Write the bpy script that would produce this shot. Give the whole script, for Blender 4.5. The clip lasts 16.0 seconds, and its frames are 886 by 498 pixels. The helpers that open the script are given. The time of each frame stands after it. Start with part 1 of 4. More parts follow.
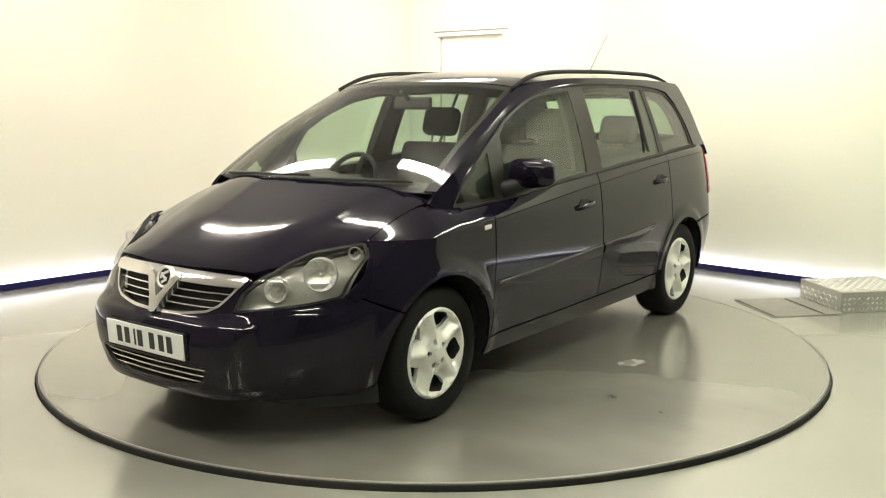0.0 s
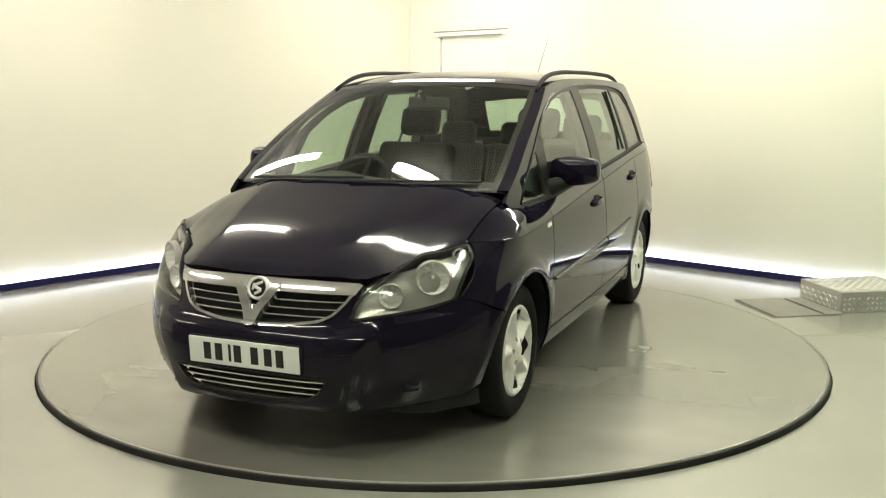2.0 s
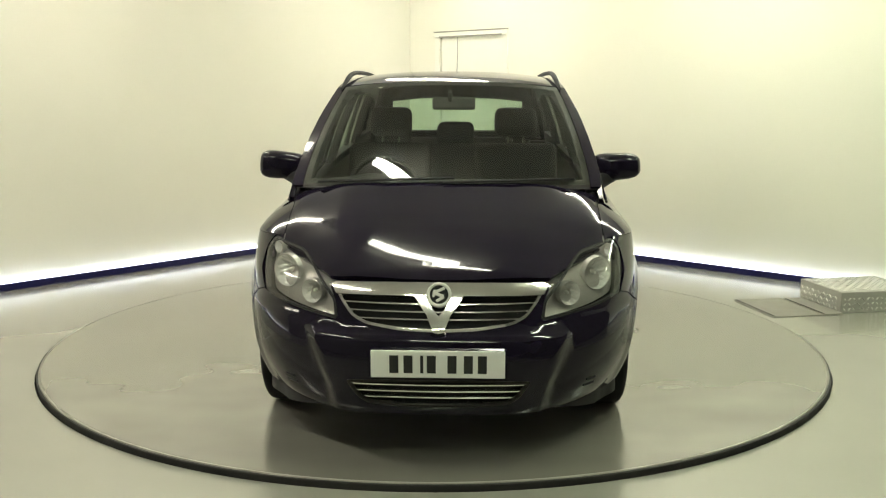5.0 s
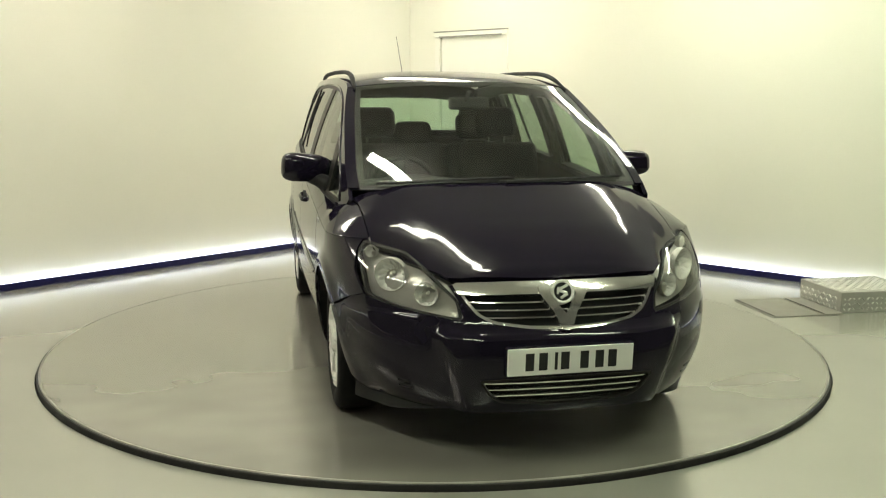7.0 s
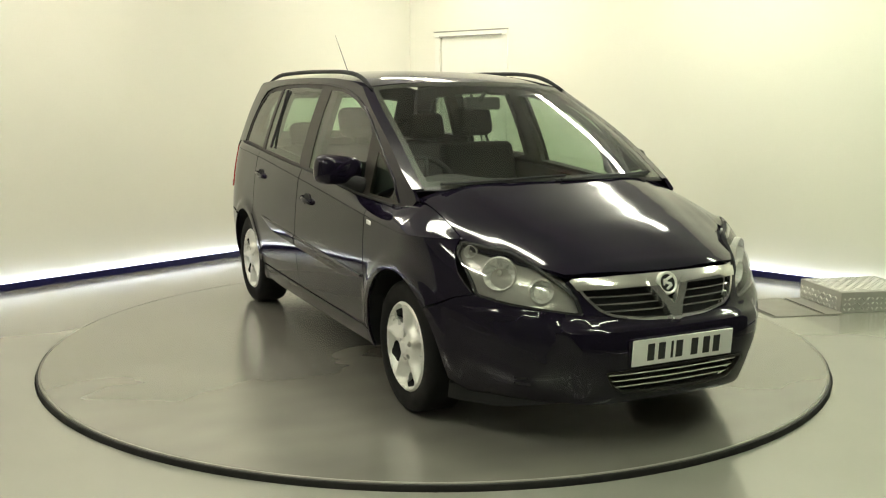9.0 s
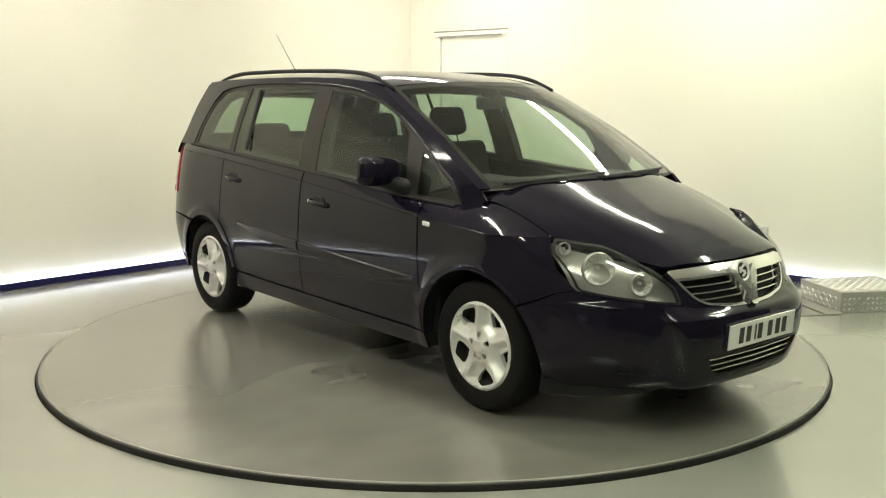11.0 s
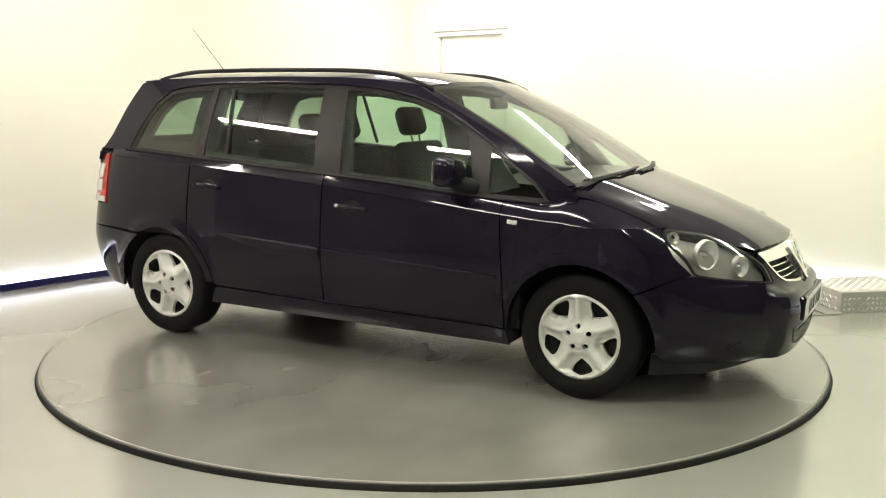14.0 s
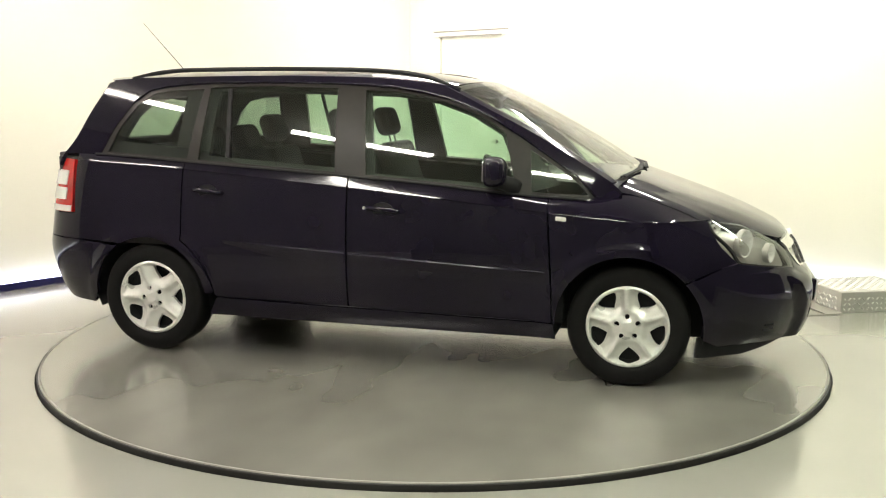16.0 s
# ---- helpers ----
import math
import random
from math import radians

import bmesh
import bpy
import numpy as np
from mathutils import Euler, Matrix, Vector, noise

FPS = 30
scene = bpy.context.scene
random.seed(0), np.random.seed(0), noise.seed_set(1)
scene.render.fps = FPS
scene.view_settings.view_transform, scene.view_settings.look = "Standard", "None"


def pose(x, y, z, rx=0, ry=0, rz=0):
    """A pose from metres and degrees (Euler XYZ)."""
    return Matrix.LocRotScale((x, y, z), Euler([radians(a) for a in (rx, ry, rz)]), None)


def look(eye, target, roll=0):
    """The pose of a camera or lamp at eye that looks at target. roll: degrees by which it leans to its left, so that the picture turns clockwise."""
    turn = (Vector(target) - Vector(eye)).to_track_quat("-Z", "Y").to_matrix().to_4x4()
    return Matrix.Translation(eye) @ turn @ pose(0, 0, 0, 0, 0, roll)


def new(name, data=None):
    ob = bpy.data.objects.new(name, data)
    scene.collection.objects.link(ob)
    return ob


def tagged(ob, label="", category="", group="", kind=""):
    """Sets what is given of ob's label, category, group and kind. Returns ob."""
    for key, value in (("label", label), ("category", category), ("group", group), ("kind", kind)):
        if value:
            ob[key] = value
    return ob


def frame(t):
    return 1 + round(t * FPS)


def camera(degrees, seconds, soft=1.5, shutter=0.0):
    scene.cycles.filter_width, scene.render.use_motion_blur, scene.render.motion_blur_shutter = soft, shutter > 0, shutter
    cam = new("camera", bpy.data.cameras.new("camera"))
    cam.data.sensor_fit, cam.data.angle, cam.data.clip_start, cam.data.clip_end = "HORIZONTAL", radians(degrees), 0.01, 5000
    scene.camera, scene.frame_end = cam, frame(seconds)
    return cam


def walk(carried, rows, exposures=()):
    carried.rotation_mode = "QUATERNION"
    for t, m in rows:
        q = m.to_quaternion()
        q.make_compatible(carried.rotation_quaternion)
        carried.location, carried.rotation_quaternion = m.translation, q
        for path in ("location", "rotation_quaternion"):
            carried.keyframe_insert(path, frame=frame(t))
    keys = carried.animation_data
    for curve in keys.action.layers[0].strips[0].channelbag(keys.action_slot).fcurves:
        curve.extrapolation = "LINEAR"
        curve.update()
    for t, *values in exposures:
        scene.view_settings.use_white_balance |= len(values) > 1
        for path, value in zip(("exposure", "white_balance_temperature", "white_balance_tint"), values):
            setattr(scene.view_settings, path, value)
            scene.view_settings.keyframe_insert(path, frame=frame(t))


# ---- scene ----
from mathutils.geometry import delaunay_2d_cdt

# ---------------------------------------------------------------- camera (on a fixed stand)
cam = camera(49.80, 16.0, soft=1.15)
EYE = Vector((0.0, -5.739, 1.473))
PITCH, YAW = radians(-9.189), radians(-0.469)
AHEAD = Vector((-math.sin(YAW) * math.cos(PITCH), math.cos(YAW) * math.cos(PITCH), math.sin(PITCH)))
VIEW = look(EYE, EYE + AHEAD, 0.187)
walk(cam, [(0.0, VIEW), (16.0, VIEW)], exposures=[(0.0, 0.69, 6680, 13), (2.0, 0.49, 6700, 9), (4.0, 0.37, 6780, 5), (6.5, 0.25, 6800, 3),
                                                        (9.0, 0.30, 6770, 4), (12.0, 0.53, 6580, 10), (16.0, 0.86, 6500, 15)])

# the turntable: heading of the car at the start and degrees a second
HEAD0, SPIN = 232.71, 7.0061
OFF_X, OFF_Y = -0.140, 0.096
DISC_R, LIP = 2.271, 0.030
ROOM_TURN = -42.13
CEIL = 2.95

# ---------------------------------------------------------------- world: a closed room, faint grey outside
world = bpy.data.worlds.new("world")
scene.world = world
world.use_nodes = True
world.node_tree.nodes["Background"].inputs["Color"].default_value = (0.5, 0.5, 0.5, 1)
world.node_tree.nodes["Background"].inputs["Strength"].default_value = 0.02


# ---------------------------------------------------------------- materials
def material(name):
    m = bpy.data.materials.new(name)
    m.use_nodes = True
    nt = m.node_tree
    return m, nt, nt.nodes["Principled BSDF"]


def noise_node(nt, scale, detail=4.0, rough=0.55, coords="Object", stretch=None):
    tc = nt.nodes.new("ShaderNodeTexCoord")
    nz = nt.nodes.new("ShaderNodeTexNoise")
    nz.inputs["Scale"].default_value = scale
    nz.inputs["Detail"].default_value = detail
    nz.inputs["Roughness"].default_value = rough
    if stretch:
        mp = nt.nodes.new("ShaderNodeMapping")
        mp.inputs["Scale"].default_value = stretch
        nt.links.new(tc.outputs[coords], mp.inputs["Vector"])
        nt.links.new(mp.outputs["Vector"], nz.inputs["Vector"])
    else:
        nt.links.new(tc.outputs[coords], nz.inputs["Vector"])
    return nz


def ramp(nt, src, stops):
    r = nt.nodes.new("ShaderNodeValToRGB")
    els = r.color_ramp.elements
    while len(els) < len(stops):
        els.new(0.5)
    for e, (pos, col) in zip(els, stops):
        e.position, e.color = pos, (*col, 1)
    nt.links.new(src, r.inputs["Fac"])
    return r


def spread(nt, src, lo, hi):
    m = nt.nodes.new("ShaderNodeMapRange")
    m.inputs["To Min"].default_value, m.inputs["To Max"].default_value = lo, hi
    m.inputs["From Min"].default_value, m.inputs["From Max"].default_value = 0.3, 0.7
    nt.links.new(src, m.inputs["Value"])
    return m.outputs["Result"]


def bump(nt, bs, src, strength, distance):
    b = nt.nodes.new("ShaderNodeBump")
    b.inputs["Strength"].default_value, b.inputs["Distance"].default_value = strength, distance
    nt.links.new(src, b.inputs["Height"])
    nt.links.new(b.outputs["Normal"], bs.inputs["Normal"])


def surface(name, c0, c1, rough=(0.4, 0.6), metal=0.0, scale=6.0, fine=60.0, relief=0.1, depth=0.002, coat=0.0, spec=0.5):
    """A surface with broad and fine variation in colour and gloss, and fine relief."""
    m, nt, bs = material(name)
    broad = noise_node(nt, scale, 2.0 if fine < 1 else 4.0)
    grain = noise_node(nt, fine, 3.0) if fine >= 1 else noise_node(nt, scale * 3.1, 1.0)
    mix = nt.nodes.new("ShaderNodeMath")
    mix.operation = "MULTIPLY_ADD"
    mix.inputs[1].default_value = 0.35
    nt.links.new(grain.outputs["Fac"], mix.inputs[0])
    sc = nt.nodes.new("ShaderNodeMath")
    sc.operation = "MULTIPLY"
    sc.inputs[1].default_value = 0.65
    nt.links.new(broad.outputs["Fac"], sc.inputs[0])
    nt.links.new(sc.outputs[0], mix.inputs[2])
    col = ramp(nt, mix.outputs[0], [(0.2, c0), (0.8, c1)])
    nt.links.new(col.outputs["Color"], bs.inputs["Base Color"])
    if fine >= 1:
        nt.links.new(spread(nt, broad.outputs["Fac"], *rough), bs.inputs["Roughness"])
    else:
        bs.inputs["Roughness"].default_value = sum(rough) / 2
    bs.inputs["Metallic"].default_value = metal
    bs.inputs["Coat Weight"].default_value = coat
    bs.inputs["Coat Roughness"].default_value = 0.03
    bs.inputs["Specular IOR Level"].default_value = spec
    if relief:
        bump(nt, bs, grain.outputs["Fac"], relief, depth)
    return m


def glow(name, colour, strength):
    m, nt, bs = material(name)
    bs.inputs["Base Color"].default_value = (*colour, 1)
    bs.inputs["Emission Color"].default_value = (*colour, 1)
    bs.inputs["Emission Strength"].default_value = strength
    return m


def glass(name, tint, rough=0.01):
    """A thin pane: tinted see-through, with mirror gloss that grows towards grazing views."""
    m = bpy.data.materials.new(name)
    m.use_nodes = True
    nt = m.node_tree
    nt.nodes.clear()
    out = nt.nodes.new("ShaderNodeOutputMaterial")
    mix, tr, gl, lw = (nt.nodes.new(k) for k in ("ShaderNodeMixShader", "ShaderNodeBsdfTransparent", "ShaderNodeBsdfGlossy", "ShaderNodeLayerWeight"))
    tr.inputs["Color"].default_value = (*tint, 1)
    gl.inputs["Roughness"].default_value = rough
    lw.inputs["Blend"].default_value = 0.5
    pw, ma = nt.nodes.new("ShaderNodeMath"), nt.nodes.new("ShaderNodeMath")
    pw.operation, ma.operation = "POWER", "MULTIPLY_ADD"
    pw.inputs[1].default_value = 4.3
    ma.inputs[1].default_value, ma.inputs[2].default_value = 0.90, 0.09
    nt.links.new(lw.outputs["Facing"], pw.inputs[0])
    nt.links.new(pw.outputs[0], ma.inputs[0])
    nt.links.new(ma.outputs[0], mix.inputs[0])
    nt.links.new(tr.outputs[0], mix.inputs[1])
    nt.links.new(gl.outputs[0], mix.inputs[2])
    nt.links.new(mix.outputs[0], out.inputs["Surface"])
    return m


M_WALL = surface("wall_paint", (0.775, 0.765, 0.66), (0.825, 0.81, 0.70), (0.5, 0.65), scale=1.2, fine=90, relief=0.06)
# tones of the two unseen walls, dark so the car mirrors little light
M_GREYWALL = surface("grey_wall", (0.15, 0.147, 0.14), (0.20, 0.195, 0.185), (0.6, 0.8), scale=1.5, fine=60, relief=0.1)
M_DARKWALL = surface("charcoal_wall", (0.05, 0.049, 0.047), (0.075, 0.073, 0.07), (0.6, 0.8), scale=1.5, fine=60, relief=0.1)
M_CEIL = surface("ceiling_paint", (0.52, 0.512, 0.476), (0.60, 0.592, 0.55), (0.6, 0.8), scale=1.0, fine=80, relief=0.05)
M_FLOOR = surface("floor_paint", (0.302, 0.294, 0.259), (0.345, 0.336, 0.294), (0.25, 0.29), scale=0.9, fine=0, relief=0.0, coat=0.6)
M_DISC = surface("disc_paint", (0.198, 0.188, 0.165), (0.262, 0.249, 0.218), (0.24, 0.30), scale=1.1, fine=0, relief=0.0, coat=0.6)
for m in (M_FLOOR, M_DISC):
    bsdf = m.node_tree.nodes["Principled BSDF"]
    bsdf.inputs["Coat Roughness"].default_value = 0.13 if m is M_FLOOR else 0.18
    bsdf.inputs["Coat Weight"].default_value = 1.0
    bsdf.inputs["Coat IOR"].default_value = 1.6


def trodden(m):
    """Soft darker smudges, duller where the paint is worn."""
    nt = m.node_tree
    bs = nt.nodes["Principled BSDF"]
    base = bs.inputs["Base Color"].links[0].from_socket
    smudge = noise_node(nt, 1.9, 2.0, 0.5, stretch=(1.0, 0.5, 1.0))
    mul = nt.nodes.new("ShaderNodeVectorMath")
    mul.operation = "SCALE"
    nt.links.new(base, mul.inputs[0])
    nt.links.new(spread(nt, smudge.outputs["Fac"], 0.84, 1.12), mul.inputs["Scale"])
    nt.links.new(mul.outputs[0], bs.inputs["Base Color"])


trodden(M_DISC)
M_WORN = surface("worn_paint", (0.27, 0.262, 0.238), (0.34, 0.33, 0.30), (0.24, 0.3), scale=9, relief=0.0)
M_EDGE = surface("rubber_edge", (0.012, 0.011, 0.011), (0.03, 0.027, 0.025), (0.5, 0.7), scale=8)
M_RIMLIP = surface("worn_metal_lip", (0.26, 0.25, 0.22), (0.34, 0.325, 0.285), (0.35, 0.5), metal=0.3, scale=8)
M_TRIM = surface("blue_trim", (0.007, 0.007, 0.06), (0.010, 0.010, 0.085), (0.3, 0.45), scale=5, relief=0.03)
M_LED = glow("led_strip", (0.80, 0.85, 1.0), 76.0)
M_TUBE = glow("fluorescent_tube", (1.0, 0.99, 0.875), 42.0)
# the warm and greenish tints stand in for colour shading across the camera's view
M_TUBE_WARM = glow("fluorescent_tube_warm", (1.0, 0.935, 0.835), 42.0)
M_TUBE_GREEN = glow("fluorescent_tube_greenish", (0.915, 1.0, 0.785), 46.0)
M_FIXTURE = surface("white_enamel", (0.75, 0.75, 0.72), (0.82, 0.82, 0.79), (0.3, 0.45), scale=5, relief=0.02)
M_PAINT = surface("navy_car_paint", (0.0074, 0.0054, 0.0130), (0.0088, 0.0064, 0.0155), (0.45, 0.52), metal=0.0, scale=3, fine=0, relief=0.0, coat=1.0, spec=0.0)
paint_bsdf = M_PAINT.node_tree.nodes["Principled BSDF"]
paint_bsdf.inputs["Coat Roughness"].default_value = 0.06
paint_bsdf.inputs["Coat IOR"].default_value = 1.40
bump(M_PAINT.node_tree, paint_bsdf, noise_node(M_PAINT.node_tree, 2.4, 1.5).outputs["Fac"], 0.35, 0.004)
M_PAINT.node_tree.links.new(paint_bsdf.inputs["Normal"].links[0].from_socket, paint_bsdf.inputs["Coat Normal"])
M_BLACK = surface("black_plastic", (0.010, 0.010, 0.0105), (0.018, 0.018, 0.0185), (0.5, 0.65), scale=9, fine=250, relief=0.15, depth=0.001, spec=0.25)
M_GLOSSBLACK = surface("black_pillar", (0.014, 0.012, 0.010), (0.022, 0.019, 0.016), (0.36, 0.44), scale=7, fine=0, relief=0.0, coat=0.0, spec=0.32)
M_RUBBER = surface("tyre_rubber", (0.006, 0.0056, 0.0056), (0.011, 0.0105, 0.0105), (0.65, 0.8), scale=12, fine=120, relief=0.2, spec=0.18)
M_SILVER = surface("silver_wheel_paint", (0.76, 0.75, 0.71), (0.86, 0.85, 0.81), (0.26, 0.38), metal=0.3, scale=9, fine=400, relief=0.03, coat=0.3)
M_CHROME = surface("chrome", (0.78, 0.77, 0.76), (0.86, 0.85, 0.84), (0.09, 0.15), metal=0.95, scale=12, fine=0, relief=0.0)
M_FABRIC = surface("seat_fabric", (0.008, 0.0076, 0.008), (0.017, 0.0162, 0.016), (0.85, 0.95), scale=10, fine=0, relief=0.0)
M_CABIN = surface("cabin_plastic", (0.018, 0.017, 0.0165), (0.034, 0.032, 0.030), (0.5, 0.7), scale=8, fine=0, relief=0.0)
M_LINING = surface("headlining", (0.06, 0.058, 0.053), (0.08, 0.076, 0.07), (0.8, 0.95), scale=8, fine=300, relief=0.2)
M_WHITE = surface("plate_white", (0.86, 0.86, 0.82), (0.92, 0.92, 0.88), (0.25, 0.4), scale=12, relief=0.0)
M_INK = surface("plate_black", (0.01, 0.01, 0.01), (0.02, 0.02, 0.02), (0.3, 0.5), scale=12, relief=0.0)
M_RED = surface("red_lens", (0.42, 0.008, 0.008), (0.52, 0.014, 0.012), (0.1, 0.18), scale=14, relief=0.05, coat=0.3)
M_REFLECTOR = surface("lamp_reflector", (0.86, 0.85, 0.83), (0.95, 0.94, 0.92), (0.12, 0.2), metal=0.25, scale=40, fine=0, relief=0.0)
M_CLEAR = surface("clear_ribbed_lens", (0.62, 0.60, 0.57), (0.75, 0.73, 0.70), (0.1, 0.2), scale=14, relief=0.1, coat=0.6)
M_AMBER = surface("repeater_lens", (0.72, 0.70, 0.66), (0.85, 0.83, 0.8), (0.1, 0.2), scale=20, relief=0.05)
M_LAMPBACK = surface("lamp_housing", (0.40, 0.385, 0.36), (0.50, 0.48, 0.45), (0.22, 0.34), metal=0.45, scale=14, fine=0, relief=0.0)
M_GLASS = glass("tinted_glass", (0.62, 0.79, 0.65))
# these two tints are deepened to carry the shade of the cabin behind
M_GLASS_CABIN_SHADE = glass("cabin_shade_glass", (0.36, 0.44, 0.37))
M_GLASS_REAR_SHADE = glass("rear_shade_glass", (0.52, 0.66, 0.55))
M_SCREEN = glass("windscreen_glass", (0.70, 0.76, 0.69))
M_LENS = glass("lamp_lens", (0.93, 0.93, 0.92))
M_MIRROR = surface("mirror_glass", (0.85, 0.85, 0.85), (0.9, 0.9, 0.9), (0.01, 0.02), metal=1.0, relief=0.0)
M_TREADBAR = surface("polished_tread_bars", (0.72, 0.71, 0.67), (0.82, 0.81, 0.77), (0.25, 0.35), metal=0.4, scale=9, relief=0.0)
M_TREAD = surface("aluminium_tread", (0.44, 0.435, 0.40), (0.54, 0.53, 0.49), (0.3, 0.45), metal=0.55, scale=9, fine=120, relief=0.05)
M_DOOR = surface("door_paint", (0.80, 0.79, 0.70), (0.85, 0.84, 0.75), (0.4, 0.5), scale=2, relief=0.03)
M_FRAMEPAINT = surface("frame_shadow_paint", (0.26, 0.26, 0.22), (0.32, 0.32, 0.27), (0.4, 0.5), scale=4, relief=0.03)


# ---------------------------------------------------------------- mesh helpers
def link(name, mesh, mat, parent=None, label=""):
    ob = new(name, mesh)
    if mat:
        mesh.materials.append(mat)
    if parent:
        ob.parent = parent
    if label:
        tagged(ob, label)
    return ob


def part(name, bm, mat, parent=None, label="", smooth=False):
    mesh = bpy.data.meshes.new(name)
    bm.normal_update()
    bm.to_mesh(mesh)
    bm.free()
    if smooth:
        mesh.shade_smooth()
    return link(name, mesh, mat, parent, label)


def thing(name, label, category, m=None, group="", kind=""):
    ob = new(name)
    if m is not None:
        ob.matrix_world = m
    return tagged(ob, label, category, group, kind)


def box(bm, x0, x1, y0, y1, z0, z1, bev=0.0, seg=2, m=None):
    g = bmesh.ops.create_cube(bm, size=1.0)
    vs = g["verts"]
    bmesh.ops.scale(bm, vec=(x1 - x0, y1 - y0, z1 - z0), verts=vs)
    bmesh.ops.translate(bm, vec=((x0 + x1) / 2, (y0 + y1) / 2, (z0 + z1) / 2), verts=vs)
    if bev:
        es = list({e for v in vs for e in v.link_edges})
        r = bmesh.ops.bevel(bm, geom=es, offset=bev, segments=seg, affect="EDGES", profile=0.5)
        vs = list({v for f in r["faces"] for v in f.verts} | {v for v in vs if v.is_valid})
    if m is not None:
        bmesh.ops.transform(bm, matrix=m, verts=[v for v in vs if v.is_valid])
    return vs


def lathe(bm, profile, n=40, m=None):
    """Turns (r, h) points about the y axis; h along +y."""
    rings = []
    for r, h in profile:
        rings.append([bm.verts.new((r * math.cos(2 * math.pi * i / n), h, r * math.sin(2 * math.pi * i / n))) for i in range(n)])
    for a, b in zip(rings, rings[1:]):
        for i in range(n):
            j = (i + 1) % n
            bm.faces.new((a[i], b[i], b[j], a[j]))
    vs = [v for r in rings for v in r]
    bmesh.ops.remove_doubles(bm, verts=vs, dist=1e-6)
    if m is not None:
        bmesh.ops.transform(bm, matrix=m, verts=[v for v in vs if v.is_valid])


def tube(bm, path, rad, n=10, flat=1.0):
    """A round or flattened bar along a path, closed at both ends."""
    path = [Vector(p) for p in path]
    rings = []
    for i, p in enumerate(path):
        d = (path[min(i + 1, len(path) - 1)] - path[max(i - 1, 0)]).normalized()
        a = d.cross(Vector((0, 0, 1)))
        a = a.normalized() if a.length > 1e-4 else Vector((1, 0, 0))
        b = a.cross(d).normalized()
        r = rad(i / (len(path) - 1)) if callable(rad) else rad
        rings.append([bm.verts.new(p + r * (math.cos(2 * math.pi * k / n) * a + flat * math.sin(2 * math.pi * k / n) * b)) for k in range(n)])
    for a, b in zip(rings, rings[1:]):
        for k in range(n):
            j = (k + 1) % n
            bm.faces.new((a[k], a[j], b[j], b[k]))
    bm.faces.new(rings[0][::-1])
    bm.faces.new(rings[-1])


def curve(*pts):
    """A smooth line through (x, value) points."""
    pts = sorted(pts)
    xs, ys = np.array([p[0] for p in pts], float), np.array([p[1] for p in pts], float)
    h, d = np.diff(xs), np.diff(ys) / np.diff(xs)
    m = np.empty_like(ys)
    m[0], m[-1] = d[0], d[-1]
    m[1:-1] = (d[:-1] * h[1:] + d[1:] * h[:-1]) / (h[1:] + h[:-1])

    def f(x):
        if x <= xs[0]:
            return float(ys[0] + m[0] * (x - xs[0]))
        if x >= xs[-1]:
            return float(ys[-1] + m[-1] * (x - xs[-1]))
        k = int(np.searchsorted(xs, x)) - 1
        t, hk = (x - xs[k]) / h[k], h[k]
        return float(ys[k] * (1 + 2 * t) * (1 - t) ** 2 + hk * m[k] * t * (1 - t) ** 2 + ys[k + 1] * t * t * (3 - 2 * t) + hk * m[k + 1] * t * t * (t - 1))
    return f


def sheet(name, V, F, N, mat, parent, depth=0.012, label=""):
    """A panel from points, faces and outward normals, with its edges turned in by depth."""
    V, N = np.asarray(V, float), np.asarray(N, float)
    faces = []
    for f in F:
        a, b, c = V[f[0]], V[f[1]], V[f[2]]
        faces.append(tuple(f) if np.dot(np.cross(b - a, c - a), N[f[0]] + N[f[1]] + N[f[2]]) >= 0 else tuple(f[::-1]))
    verts, normals = V.tolist(), N.tolist()
    if depth:
        count = {}
        for f in faces:
            for a, b in zip(f, f[1:] + f[:1]):
                k = (min(a, b), max(a, b))
                count[k] = None if k in count else (a, b)
        for e in count.values():
            if e is None:
                continue
            a, b = e
            n = np.cross(V[b] - V[a], N[a] + N[b])
            n = n / (np.linalg.norm(n) + 1e-12)
            i = len(verts)
            verts += [V[a].tolist(), V[b].tolist(), (V[b] - N[b] * depth).tolist(), (V[a] - N[a] * depth).tolist()]
            normals += [n.tolist()] * 4
            faces.append((i + 1, i, i + 3, i + 2))
    mesh = bpy.data.meshes.new(name)
    mesh.from_pydata(verts, [], faces)
    mesh.shade_smooth()
    mesh.normals_split_custom_set_from_vertices([Vector(n).normalized() for n in normals])
    return link(name, mesh, mat, parent, label)


def normals_of(fn, uv, hint=None, e=2e-3, away=None):
    out = []
    for u, v in uv:
        p = np.array(fn(u, v))
        a = np.array(fn(u + e, v)) - np.array(fn(u - e, v))
        b = np.array(fn(u, v + e)) - np.array(fn(u, v - e))
        n = np.cross(a, b)
        l = np.linalg.norm(n)
        n = n / l if l > 1e-12 else np.array((0, 0, 1.0))
        o = p - np.array((max(-1.2, min(1.2, p[0])) * 0.9, 0.0, 0.75 if hint is None else hint))
        if away is not None:
            o = np.array(away)
        out.append(n if n @ o >= 0 else -n)
    return out


def resample(poly, step, closed=True):
    out = []
    n = len(poly)
    for i in range(n if closed else n - 1):
        a, b = np.array(poly[i]), np.array(poly[(i + 1) % n])
        k = max(1, int(math.ceil(np.linalg.norm(b - a) / step)))
        out += [tuple(a + (b - a) * j / k) for j in range(k)]
    return out


